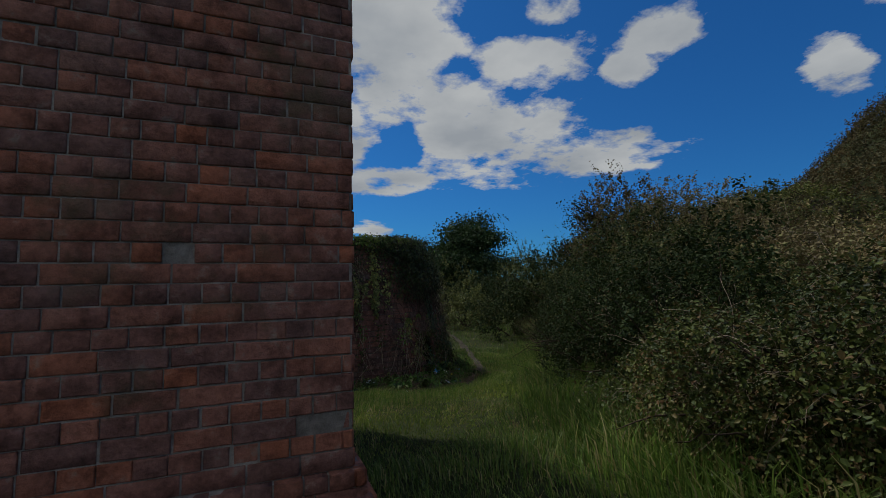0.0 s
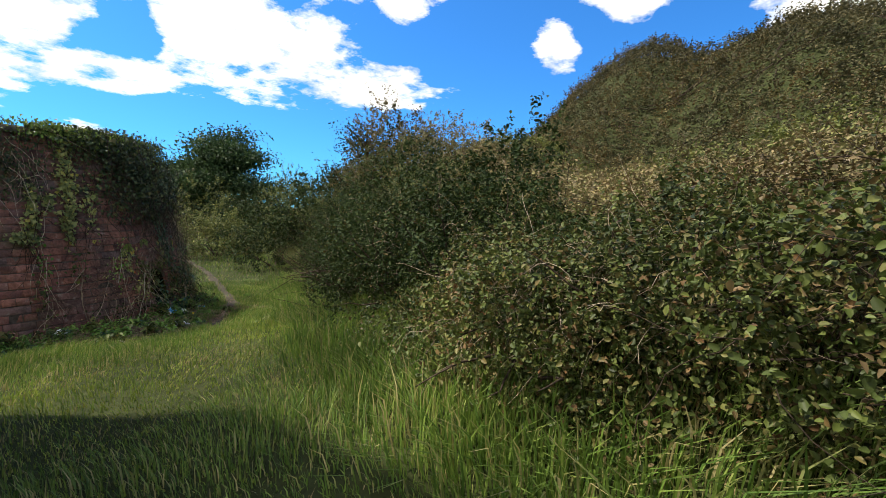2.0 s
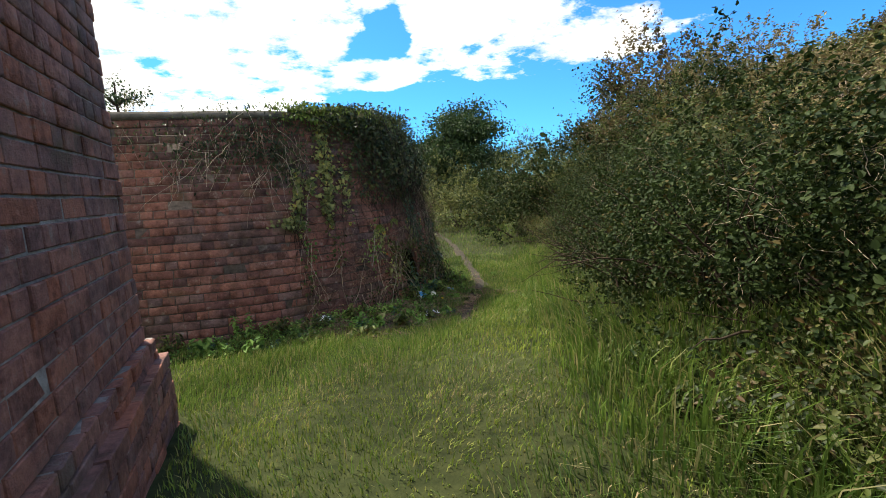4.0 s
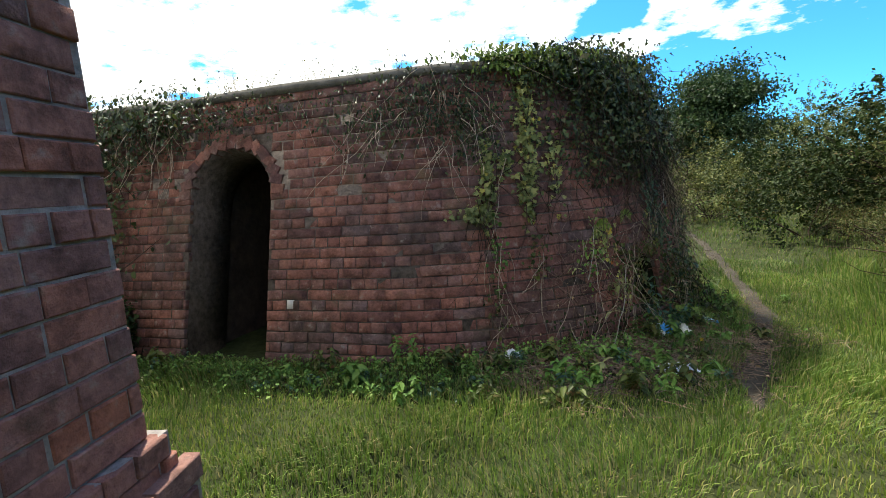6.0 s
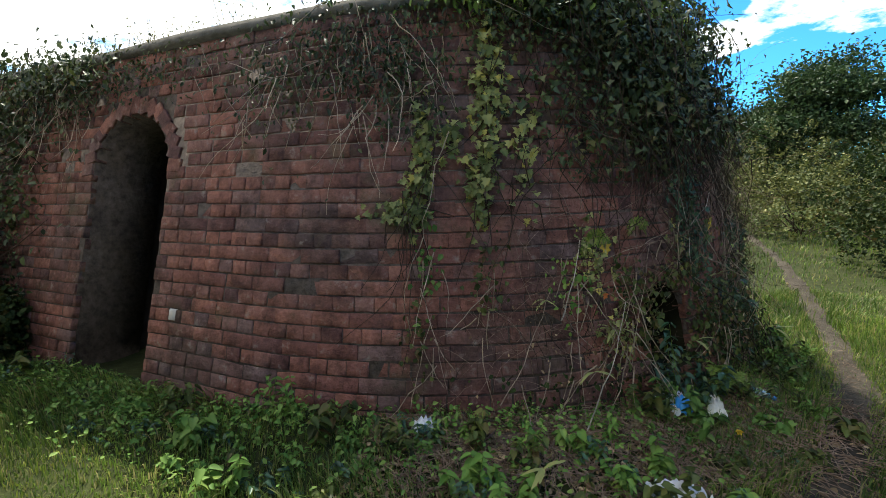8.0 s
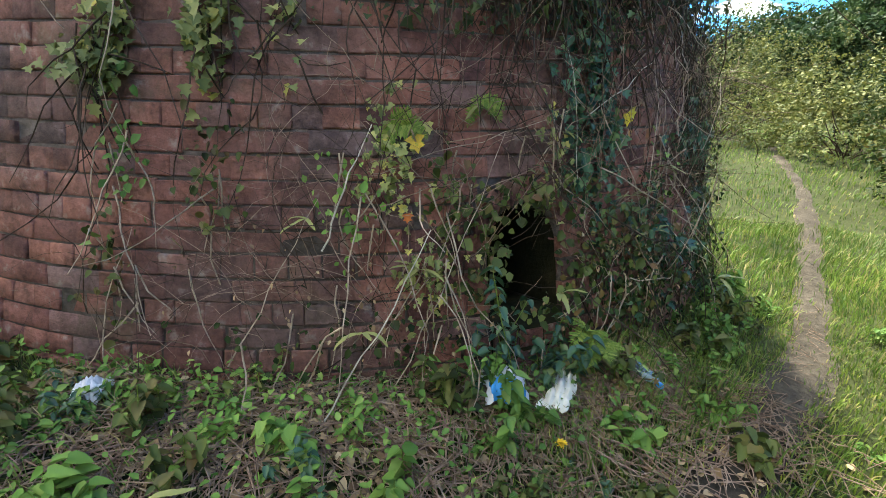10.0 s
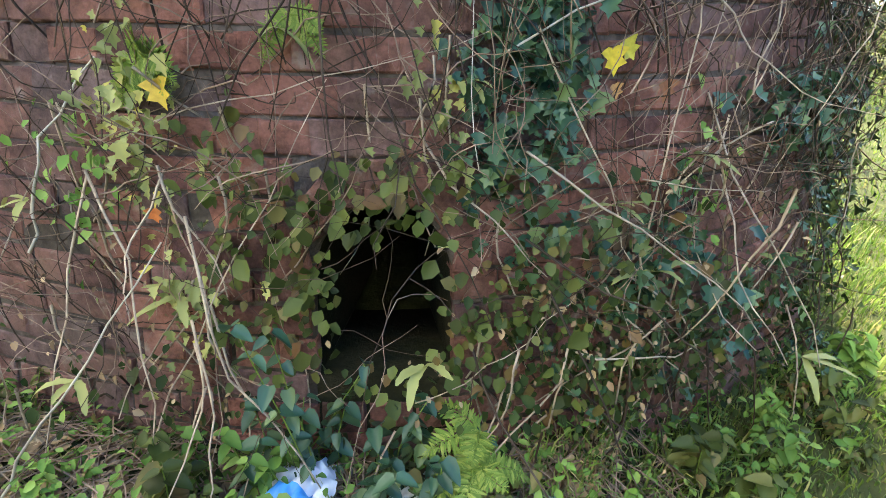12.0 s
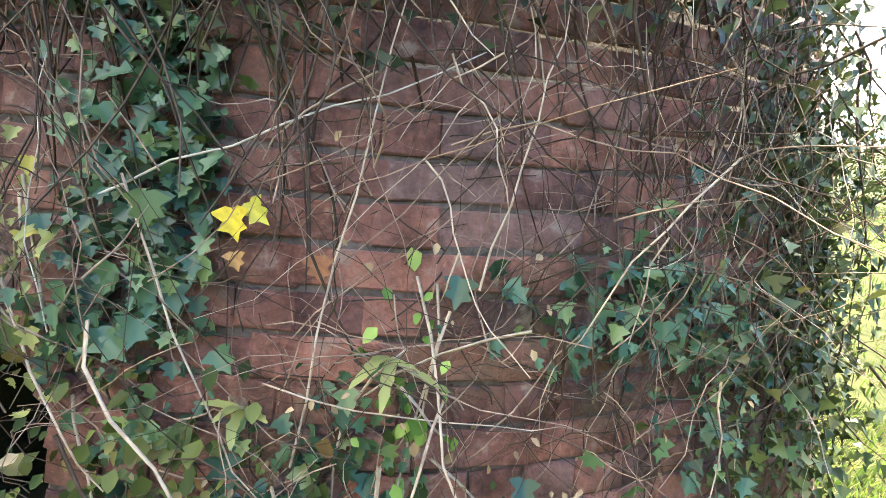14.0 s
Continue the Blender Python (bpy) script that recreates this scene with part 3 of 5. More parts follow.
# arch rings of bricks on end
ring_kit = Bricks()
for c, half, spring, ring, count in ((ARCH_U, ARCH_HALF, ARCH_SPRING, RING, 17), (HOLE_U, HOLE_HALF, HOLE_SPRING, 0.11, 9)):
    for i in range(count):
        a = math.pi * (i + 0.5) / count
        u, z = c + math.cos(a) * (half + ring / 2), spring + math.sin(a) * (half + ring / 2)
        p, t, n = rw_frame(u)
        m = ring_kit.frame_of(rw(u, z, 0.012), (*t, 0), rw_normal(u)) @ Matrix.Rotation(math.pi / 2 - a, 4, 'Y')
        ring_kit.single(m, math.pi * half / count + 0.012, ring - 0.008, 0.09, M_BRICK, round_wall).name = "arch_brick"

# ---- the brick building beside the path ----
PA, PB = np.array([0.83, 0.60]), np.array([0.765, 3.50])
P_T = unit(PB - PA)
P_E = np.array([P_T[1], -P_T[0]])
PIER_L, PIER_W, PIER_TOP = float(np.linalg.norm(PB - PA)), 3.6, 4.2
STEP_HI, STEP_LO, STEP = 0.65, 0.50, 0.046

building = empty("wall_building", (0, 0, 0), "tall weathered brick building wall with a stepped plinth", "wall", kind="structure")


def pier_box(name, off, z0, z1, mat, label=""):
    c = [PA - P_T * off + P_E * off, PB + P_T * off + P_E * off, PB + P_T * off - P_E * PIER_W, PA - P_T * off - P_E * PIER_W]
    v = [(*p, z0) for p in c] + [(*p, z1) for p in c]
    return obj(name, v, [(0, 3, 2, 1), (4, 5, 6, 7), (0, 1, 5, 4), (1, 2, 6, 5), (2, 3, 7, 6), (3, 0, 4, 7)], mat, building, label)


pier_box("wall_core", -0.006, -0.6, PIER_TOP, M_MORTAR_L, "grey lime mortar")
pier_box("plinth_upper", STEP - 0.012, -0.6, STEP_HI - 0.004, M_MORTAR_L, "worn mortar ledge")
pier_box("plinth_lower", 2 * STEP - 0.012, -0.6, STEP_LO - 0.004, M_MORTAR_L, "worn mortar ledge")
kit2 = Bricks()
rng_p = np.random.default_rng(5)
single_count = 0
for face in ("east", "south"):
    length = PIER_L if face == "east" else PIER_W
    for z0, z1, off in ((STEP_HI, PIER_TOP, 0.0), (STEP_LO - 0.001, STEP_HI, STEP), (-0.43, STEP_LO, 2 * STEP)):
        for u, z, ln, h in lay_courses(-off, length + off, z0, z1, 0.088 if z0 != STEP_LO - 0.001 else 0.0752, 0.24, rng_p, 0.0065):
            proud = off + 0.003 + rng_p.normal(0, 0.003)
            if face == "east":
                p, t, n = PA + P_T * u + P_E * proud, P_T, P_E
            else:
                p, t, n = PA - P_E * u - P_T * proud, P_E, -P_T
            m = kit2.frame_of((*p, z), (*t, 0), (*n, 0)) @ rough_turn(rng_p, 0.01)
            if ((face == "east" and 0.3 < z < 1.75 and u > 0.6) or (face == "south" and u < 1.1 and 0.7 < z < 1.8)) and single_count < 300:
                kit2.single(m, ln, h, 0.06, M_PIER, building)
                single_count += 1
            else:
                kit2.add(m, ln, h, 0.06)
kit2.join("brickwork", M_PIER_I, building)


# ---- trodden path ----
pv, pf = [], []
py = np.arange(4.9, 18.0, 0.12)
for i, y in enumerate(py):
    w = (0.125 + 0.03 * math.sin(y * 1.3) + 0.025 * math.sin(y * 4.7)) * min(1, 0.15 + (y - 4.9) * 1.2) * (1 - 0.25 * float(sstep(8, 10.5, y)))
    xc = path_x(y) + 0.03 * math.sin(y * 1.1)
    for k in (-1, -0.5, 0, 0.5, 1):
        x = xc + k * w
        pv.append((x, y, float(land_z(x, y)) + 0.016 - 0.012 * abs(k)))
for i in range(len(py) - 1):
    for k in range(4):
        a = i * 5 + k
        pf.append((a, a + 1, a + 6, a + 5))
tagged(quick("path", pv, pf, M_PATH), "narrow trodden strip of bare brown earth in the grass", "path", kind="structure")


# ---- grass ----
def grass_field(name, n, x0, x1, y0, y1, keep, height, width, mat, label, category="grass", lean=(0.0, 0.0, 0.0), seed=1):
    rng = np.random.default_rng(seed)
    x, y = rng.uniform(x0, x1, n), rng.uniform(y0, y1, n)
    k = keep(x, y) > rng.uniform(0, 1, n)
    x, y = x[k], y[k]
    root = np.stack([x, y, land_z(x, y) - 0.01], 1)
    h = height(x, y)
    ln = np.asarray(lean)[None] + np.stack([lumps(x, y, 2.1, seed) * 0.35, lumps(x, y, 1.7, seed + 2) * 0.35, np.zeros(len(x))], 1)
    v, f = blade_arrays(root, h, width * (0.7 + h), ln, rng)
    return tagged(quick(name, v, f, mat), label, category, kind="stuff")


def in_pier(x, y):
    s = (x - PA[0]) * P_T[0] + (y - PA[1]) * P_T[1]
    e = (x - PA[0]) * P_E[0] + (y - PA[1]) * P_E[1]
    return (s > -0.15) & (s < PIER_L + 0.15) & (e < 0.14)


def wall_gap(x, y):
    """Metres from the foot of the round wall, outside it."""
    n0, n1 = math.sin(RW_A0), -math.cos(RW_A0)
    straight = (x - RW_C[0]) * n0 + (y - RW_C[1]) * n1 - RW_R
    bearing = np.arctan2(x - RW_C[0], RW_C[1] - y)
    bend = np.hypot(x - RW_C2[0], y - RW_C2[1]) - RW_R2
    return np.where(bearing < RW_A0, straight, np.where(bearing > RW_A1, bend, np.hypot(x - RW_C[0], y - RW_C[1]) - RW_R))


def off_path(x, y, w=0.075):
    return np.where(y > 4.9, sstep(w * 0.5, w * 1.7, np.abs(x - path_x(y) - 0.03 * np.sin(y * 1.1))), 1)


def tall_amount(x, y):
    """How rank the grass is: long along the hedge foot, short on the trodden lawn."""
    s = hedge_x(y) - x
    return sstep(1.25, 0.3, s) * sstep(-0.6, 0.1, s)


def litter_zone(x, y):
    """The bare strip of dead stems at the foot of the wall."""
    return 0.72 * sstep(0.85, 0.5, wall_gap(x, y)) * sstep(1.8, 2.2, x) * sstep(3.6, 3.2, x)


def clear(x, y):
    return (~in_pier(x, y)) * (wall_gap(x, y) > -0.02) * (1 - litter_zone(x, y))


def foot_amount(x, y):
    return sstep(2.7, 1.5, wall_gap(x, y)) * sstep(4.6, 4.0, x)


grass_field("short_turf", 165000, -5, 7, 0.4, 9, lambda x, y: clear(x, y) * off_path(x, y) * (x < hedge_x(y) + 0.2) * (0.25 + 0.75 * sstep(5.5, 2, np.hypot(x - 2.5, y - 4.5))),
            lambda x, y: 0.035 + 0.025 * sstep(-0.3, 0.6, lumps(x, y, 1.3, 3)), 0.008, M_LAWN, "short green turf with yellowed tufts", seed=3)
grass_field("long_grass", 55000, 0.6, 9, -3, 10, lambda x, y: clear(x, y) * tall_amount(x, y) * off_path(x, y, 0.2) * sstep(-2, 0.5, y),
            lambda x, y: 0.10 + 0.20 * tall_amount(x, y), 0.0085, M_GRASS, "long rank green grass along the foot of the hedge", lean=(-0.35, -0.1, 0), seed=4)
grass_field("near_grass", 42000, 0.2, 3, -2.6, 3.6, lambda x, y: clear(x, y) * (x < hedge_x(y) + 0.25) * (0.75 * sstep(2.4, 0.9, y) + 0.12),
            lambda x, y: 0.085 + 0.045 * lumps(x, y, 2.0, 5), 0.0075, M_GRASS, "rough grass in the shade of the building", lean=(-0.1, 0.1, 0), seed=5)
grass_field("dry_grass", 5500, 0.3, 3, -2.2, 4.2, lambda x, y: clear(x, y) * (x < hedge_x(y)) * sstep(0.0, 0.6, lumps(x, y, 1.9, 9)),
            lambda x, y: 0.06 + 0.0 * x, 0.005, M_STRAW, "dry yellow grass stalks among the green", lean=(0.2, -0.2, 0), seed=15)
grass_field("bank_grass", 26000, 1.2, 4.6, -2.6, 3.6, lambda x, y: clear(x, y) * sstep(-0.75, -0.5, hedge_x(y) - x) * sstep(0.75, 0.4, hedge_x(y) - x),
            lambda x, y: 0.20 + 0.08 * lumps(x, y, 2.3, 13), 0.0085, M_GRASS, "long grass pushing up through the brambles", lean=(-0.4, -0.2, 0), seed=19)
grass_field("far_grass", 60000, -4, 16, 8, 24, lambda x, y: clear(x, y) * (x < hedge_x(y) + 0.5) * (0.1 + 0.9 * off_path(x, y, 0.08)),
            lambda x, y: 0.10 + 0.04 * lumps(x, y, 0.8, 6), 0.016, M_GRASS, "grass beside the path further on", seed=6)
grass_field("wall_foot_grass", 80000, -3.5, 4.6, 3.4, 8.0, lambda x, y: clear(x, y) * foot_amount(x, y) * off_path(x, y, 0.12),
            lambda x, y: 0.095 + 0.05 * lumps(x, y, 2.0, 8), 0.007, M_GRASS, "tufted grass at the foot of the round wall", lean=(0.1, -0.3, 0), seed=7)
grass_field("path_grass", 42000, 3.2, 6.6, 5.0, 10.5, lambda x, y: clear(x, y) * (x < hedge_x(y)) * (0.06 + 0.94 * off_path(x, y, 0.075)),
            lambda x, y: 0.07 + 0.03 * lumps(x, y, 2.4, 11), 0.008, M_GRASS, "bright grass on both sides of the path", lean=(0.0, -0.15, 0), seed=17)


# ---- bushes ----
def lumpy_shell(n, centre, radii, rng, lump=0.42):
    """Places on a lumpy mound, with outward normals."""
    d = unit(rng.normal(0, 1, (n, 3)))
    d[:, 2] = np.where(d[:, 2] < -0.2, -d[:, 2], d[:, 2])
    ph = rng.uniform(0, 6.28, 6)
    wob = (np.sin(d[:, 0] * 4 + ph[0]) * np.sin(d[:, 1] * 4 + ph[1]) + 0.7 * np.sin(d[:, 2] * 7 + ph[2]) * np.sin(d[:, 0] * 8 + ph[3]) + 0.5 * np.sin(d[:, 1] * 11 + ph[4]))
    r = 1 + lump * wob * 0.5 - np.abs(rng.normal(0, 0.19, n))
    return np.asarray(centre) + d * np.asarray(radii) * r[:, None], unit(d / np.asarray(radii))


def sprays(n, p, nrm, length, per, rng):
    """Leaf places along short shoots that stand out from the given places."""
    k = max(1, n // per)
    i = rng.integers(0, len(p), k)
    shoot = unit(nrm[i] + np.array([0, 0, 0.5]) + rng.normal(0, 0.6, (k, 3)))
    ln = length * rng.uniform(0.4, 1.5, (k, 1, 1))
    t = rng.uniform(-0.5, 1, (k, per, 1))
    q = p[i][:, None] + shoot[:, None] * t * ln + rng.normal(0, length * 0.14, (k, per, 3))
    return q.reshape(-1, 3), np.repeat(nrm[i], per, 0)


def bush(name, centre, radii, count, leaf, mat, label, category="bush", group="", seed=0, stems=14, stem_mat=None, width=0.62, spread=0.75, canes=0, shape=OVATE, bare=0.0, dry=None):
    rng = np.random.default_rng(seed)
    x, y = centre[0], centre[1]
    base = float(land_z(x, y))
    e = empty(name, (x, y, base), label, category, group)
    p0, n0 = lumpy_shell(max(60, count // 6), (0, 0, centre[2]), radii, rng)
    p, nrm = sprays(count, p0, n0, leaf * 2.6, 9, rng)
    p[:, 2] = np.maximum(p[:, 2], -0.1)
    drape = group == "hill shrubs"                         # wide low shrubs follow the slope
    if drape:
        p[:, 2] += land_z(x + p[:, 0], y + p[:, 1]) - base
    leaves("foliage", p, nrm * 0.6 + np.array([0, 0, 0.6]), leaf, mat, e, spread=spread, width=width, rng=rng, shape=shape)
    if dry:
        p, nrm = sprays(count // 6, p0 + n0 * leaf, n0, leaf * 2.6, 7, rng)
        leaves("withered_foliage", p, nrm * 0.6 + np.array([0, 0, 0.6]), leaf * 0.7, dry, e, "withered brown leaves", spread=0.9, width=0.5, rng=rng, shape=shape, curl=0.3)
    lines = [wander((rng.normal(0, 0.12), rng.normal(0, 0.12), -0.1), unit(rng.normal(0, 1, 3) * np.array([1, 1, 0.3]) + np.array([0, 0, 0.9])),
                    rng.uniform(0.8, 1.15 + bare) * max(radii), 6, 0.22, rng=rng) for _ in range(stems)]
    low = min(1.0, 1.2 * radii[2] / max(radii))
    lines = [np.array(ln) * np.array([1, 1, low]) for ln in lines]
    if drape:
        lines = [ln + np.array([[0, 0, 1.0]]) * (land_z(x + ln[:, 0], y + ln[:, 1]) - base)[:, None] for ln in lines]
    v, f = tube_arrays(lines, 0.010 * max(1, max(radii)), 0.002)
    quick("branchwork", v, f, stem_mat or M_TWIG, e)
    if canes:
        lines = []
        for k in rng.integers(0, len(p0), canes):
            lines.append(wander(p0[k] - n0[k] * 0.15, n0[k] * 0.5 + rng.normal(0, 0.7, 3) + np.array([0, 0, 0.5]), rng.uniform(0.12, 0.5), 7, 0.28, 0.12, rng))
        v, f = tube_arrays(lines, 0.0019, 0.0009, 3)
        tagged(quick("dry_canework", v, f, M_TWIG if seed % 3 == 0 else M_STEM, e, "dry bramble canes"), kind="stuff")
    return e


# hedge and bank: rows of bushes along the foot, scrub above
rng_h = np.random.default_rng(21)
seed = 100
for y in np.arange(-4.0, 13, 0.7):
    x = float(hedge_x(y)) + 0.5 + rng_h.normal(0, 0.1)
    seed += 1
    thorn = 0.7 < y < 9
    tall = (0.95 + 0.35 * rng_h.random() + 0.25 * float(sstep(1.2, 3.0, y)) if thorn else 0.42 + 0.14 * rng_h.random())
    near = -2.5 < y < 4.5
    bush("hawthorn_bush" if thorn else "bramble_bush", (x + (0.15 if thorn else 0.0), y, 0.08), (0.72, 0.66, tall), (9500 if thorn else 12500) if near else 3600, 0.031 if thorn else 0.026,
         M_THORN if thorn else M_BRAMBLE, "dense dark green hawthorn bush beside the grass" if thorn else "tangled bramble bush with pale green leaves and dry canes",
         "bush", "hedge bushes", seed, shape=OVATE if near else SMALL_LEAF, canes=(60 if thorn else 240) if near else 0, dry=None if thorn else (M_RUSSET, M_OLIVE, M_RUSSET)[seed % 3])
for row, (s, size, n, leaf) in enumerate(((1.55, 0.95, 8000, 0.038), (2.9, 1.15, 4300, 0.05), (4.6, 1.3, 3200, 0.062))):
    for y in np.arange(-6, 16, 1.4):
        x = float(hedge_x(y)) + s + rng_h.normal(0, 0.2)
        seed += 1
        r = rng_h.random()
        mat = (M_BRAMBLE, M_BRAMBLE, M_TAN)[row] if r < 0.6 else (M_THORN if r < 0.8 else (M_RUSSET if row else M_OLIVE))
        if row == 0 and 0.3 < y < 6:
            mat = M_THORN
        h = (0.34 + 0.2 * rng_h.random()) * (1.0 if y < 1.8 else 2.0 + 0.4 * row)
        bush("bank_shrub", (x, y, 0.0), (size * 1.1, size * 1.1, h), n, leaf, mat,
             "low leafy shrub covering the bank", "shrub", "bank shrubs", seed, 8, shape=SMALL_LEAF, canes=30 if row == 0 and y < 4 else 0, dry=(M_RUSSET, M_OLIVE, M_RUSSET)[seed % 3])
# bramble runners trailing out over the grass
rng_s = np.random.default_rng(29)
for mat, n, size, nm, lb in ((M_BRAMBLE, 15000, 0.030, "trailing_brambles", "low bramble runners over the grass edge"), (M_RUSSET, 5000, 0.024, "withered_runners", "withered brown bramble leaves at the hedge foot")):
    sy = rng_s.uniform(-2.6, 1.9, n)
    sx = hedge_x(sy) + rng_s.normal(0.15, 0.22, n)
    ok = (lumps(sx, sy, 3.1, 5) > -0.45) & (sx > hedge_x(sy) - 0.3)
    sx, sy = sx[ok], sy[ok]
    sp = np.stack([sx, sy, land_z(sx, sy) + np.abs(rng_s.normal(0, 0.13, len(sx)))], 1)
    tagged(leaves(nm, sp, np.array([-0.4, -0.2, 0.8]) + np.zeros((len(sp), 3)), size, mat, rng=rng_s, spread=0.6), lb, "brambles", kind="stuff")
for s, y0, y1, st in ((6.6, -8, 18, 2.0), (9.0, -9, 20, 2.5), (12.0, -10, 20, 2.8), (15.5, -10, 22, 3.2), (19.5, -11, 24, 3.8), (24.5, -12, 26, 4.4), (29.5, -12, 24, 5.0)):
    for y in np.arange(y0, y1, st):
        x = float(hedge_x(y)) + s + rng_h.normal(0, 0.5)
        seed += 1
        r = rng_h.random()
        if s < 8:
            mat, nm, lb = (M_TAN, "dry_shrub", "dry tan twiggy shrub on the bank") if r < 0.7 else (M_OLIVE, "olive_shrub", "olive green shrub on the bank")
        elif s < 11:
            mat, nm, lb = (M_OLIVE, "olive_shrub", "olive green shrub on the hillside") if r < 0.6 else (M_TAN, "dry_shrub", "dry tan shrub on the hillside")
        else:
            mat, nm, lb = (M_HEATH, "heath_shrub", "dark brown scrub on the hilltop") if r < 0.7 else (M_RUSSET, "heath_shrub", "russet scrub on the hilltop")
        bush(nm, (x, y, 0.0), (st * 0.95, st * 0.95, 0.5 + 0.25 * rng_h.random()), 3400, 0.055 + s * 0.0034, mat, lb, "shrub", "hill shrubs", seed, 40 if mat is M_TAN else 12,
             M_STEM if mat is M_TAN else None, bare=-0.1, width=0.5, shape=SMALL_LEAF)
# low heath that covers the hilltop between the shrubs
rng_k = np.random.default_rng(25)
hx, hy = rng_k.uniform(9, 46, 130000), rng_k.uniform(-12, 28, 130000)
hk = (hx - hedge_x(hy) > 5.5)
hx, hy = hx[hk], hy[hk]
hp = np.stack([hx, hy, land_z(hx, hy) + rng_k.uniform(0, 0.35, len(hx)) * (0.6 + 0.5 * lumps(hx, hy, 1.6, 3))], 1)
tagged(leaves("heath_cover", hp, np.array([0, 0, 0.8]) + np.zeros((len(hp), 3)), 0.15, M_HEATH, rng=rng_k, shape=SMALL_LEAF, width=0.5), "low dark brown heath covering the hill", "heath", kind="stuff")

# trees beyond the path
def tree(name, at, height, spread, count, leaf, mat, label, seed, lean=0.05):
    rng = np.random.default_rng(seed)
    base = float(land_z(*at))
    e = empty(name, (at[0], at[1], base), label, "tree")
    trunk = wander((0, 0, -0.2), (lean, 0, 1), height * 0.85, 8, 0.08, rng=rng)
    limbs, tips = [trunk], []
    for i in range(22):
        k = rng.integers(0, 8)
        d = unit(np.array([rng.normal(), rng.normal(), 0.25 + 0.3 * rng.random()]))
        ln = wander(trunk[k], d, spread * rng.uniform(0.5, 1.0) * (1.15 - 0.07 * k), 6, 0.2, rng=rng)
        limbs.append(ln)
        tips += ln[2:]
    tips += trunk[4:]
    v, f = tube_arrays(limbs, [height * 0.03] + [height * 0.011] * 22, [0.02] + [0.01] * 22, 6)
    quick("trunk", v, f, M_TWIG, e)
    t = np.array(tips)
    p = t[rng.integers(0, len(t), count)] + rng.normal(0, spread * 0.12, (count, 3)) * np.array([1.3, 1.3, 0.6])
    leaves("crown", p, np.array([0, 0, 0.6]) + np.zeros((count, 3)), leaf, mat, e, rng=rng, shape=SMALL_LEAF)
    return e


tree("pine_tree", (16.4, 33.5), 7.0, 4.8, 34000, 0.21, M_PINE, "dark green wind-shaped tree beyond the path", 301)
tree("pine_tree", (13.2, 34.5), 5.8, 4.6, 30000, 0.21, M_PINE, "dark green rounded tree beyond the path", 302)
tree("pine_tree", (10.0, 34.0), 4.6, 4.2, 26000, 0.21, M_PINE, "dark green low tree beyond the path", 305)
tree("thorn_tree", (10.2, 10.6), 2.9, 1.7, 2600, 0.08, M_THORN, "sparse wind-bent thorn tree on the bank", 303, 0.3)
tree("thorn_tree", (-2.5, 17.4), 6.6, 1.5, 6000, 0.10, M_PINE, "dark tree rising behind the round wall", 304)
for i, (x, y, r, h, mat) in enumerate(((8.4, 16.5, 1.6, 1.3, M_BRAMBLE), (6.3, 19, 2.0, 1.7, M_OLIVE), (10.4, 18.5, 1.8, 1.6, M_THORN), (12.8, 16.5, 2.0, 1.6, M_BRAMBLE), (4.0, 22, 2.4, 2.2, M_THORN),
                                        (8.0, 27, 3.0, 2.6, M_OLIVE), (14.8, 20.5, 2.4, 2.2, M_BRAMBLE), (17, 26, 3, 2.6, M_THORN), (0, 24, 3, 2.4, M_THORN), (-5, 22, 3, 2.2, M_OLIVE), (-10, 19, 3, 2.4, M_THORN), (-14, 15, 3, 3, M_THORN), (13.0, 29.5, 3.0, 2.6, M_OLIVE), (16.0, 29.0, 2.8, 2.6, M_PINE), (10.0, 29.5, 2.8, 2.2, M_OLIVE), (9.6, 11.2, 1.3, 1.7, M_THORN), (11.0, 9.6, 1.4, 1.6, M_RUSSET), (8.7, 12.6, 1.3, 1.6, M_THORN))):
    bush("far_bush", (x, y, 0.2), (r * 1.1, r * 1.1, h * 1.25), 8000, 0.082, (M_OLIVE if mat is M_BRAMBLE else mat), "rounded green bush beyond the path", "bush", "far bushes", 400 + i, shape=SMALL_LEAF)
for i, (x, y, r, h) in enumerate(((-1.95, 6.12, 0.26, 0.5), (-2.45, 6.05, 0.42, 1.5), (-3.1, 6.0, 0.6, 2.0), (-3.9, 5.9, 0.75, 2.2), (-5.0, 5.7, 1.0, 2.3))):
    bush("bramble_bush", (x, y, 0.1), (r, r, h), 4000, 0.05, M_THORN, "dark bramble bush against the brick wall", "bush", "wall bushes", 440 + i, canes=30)


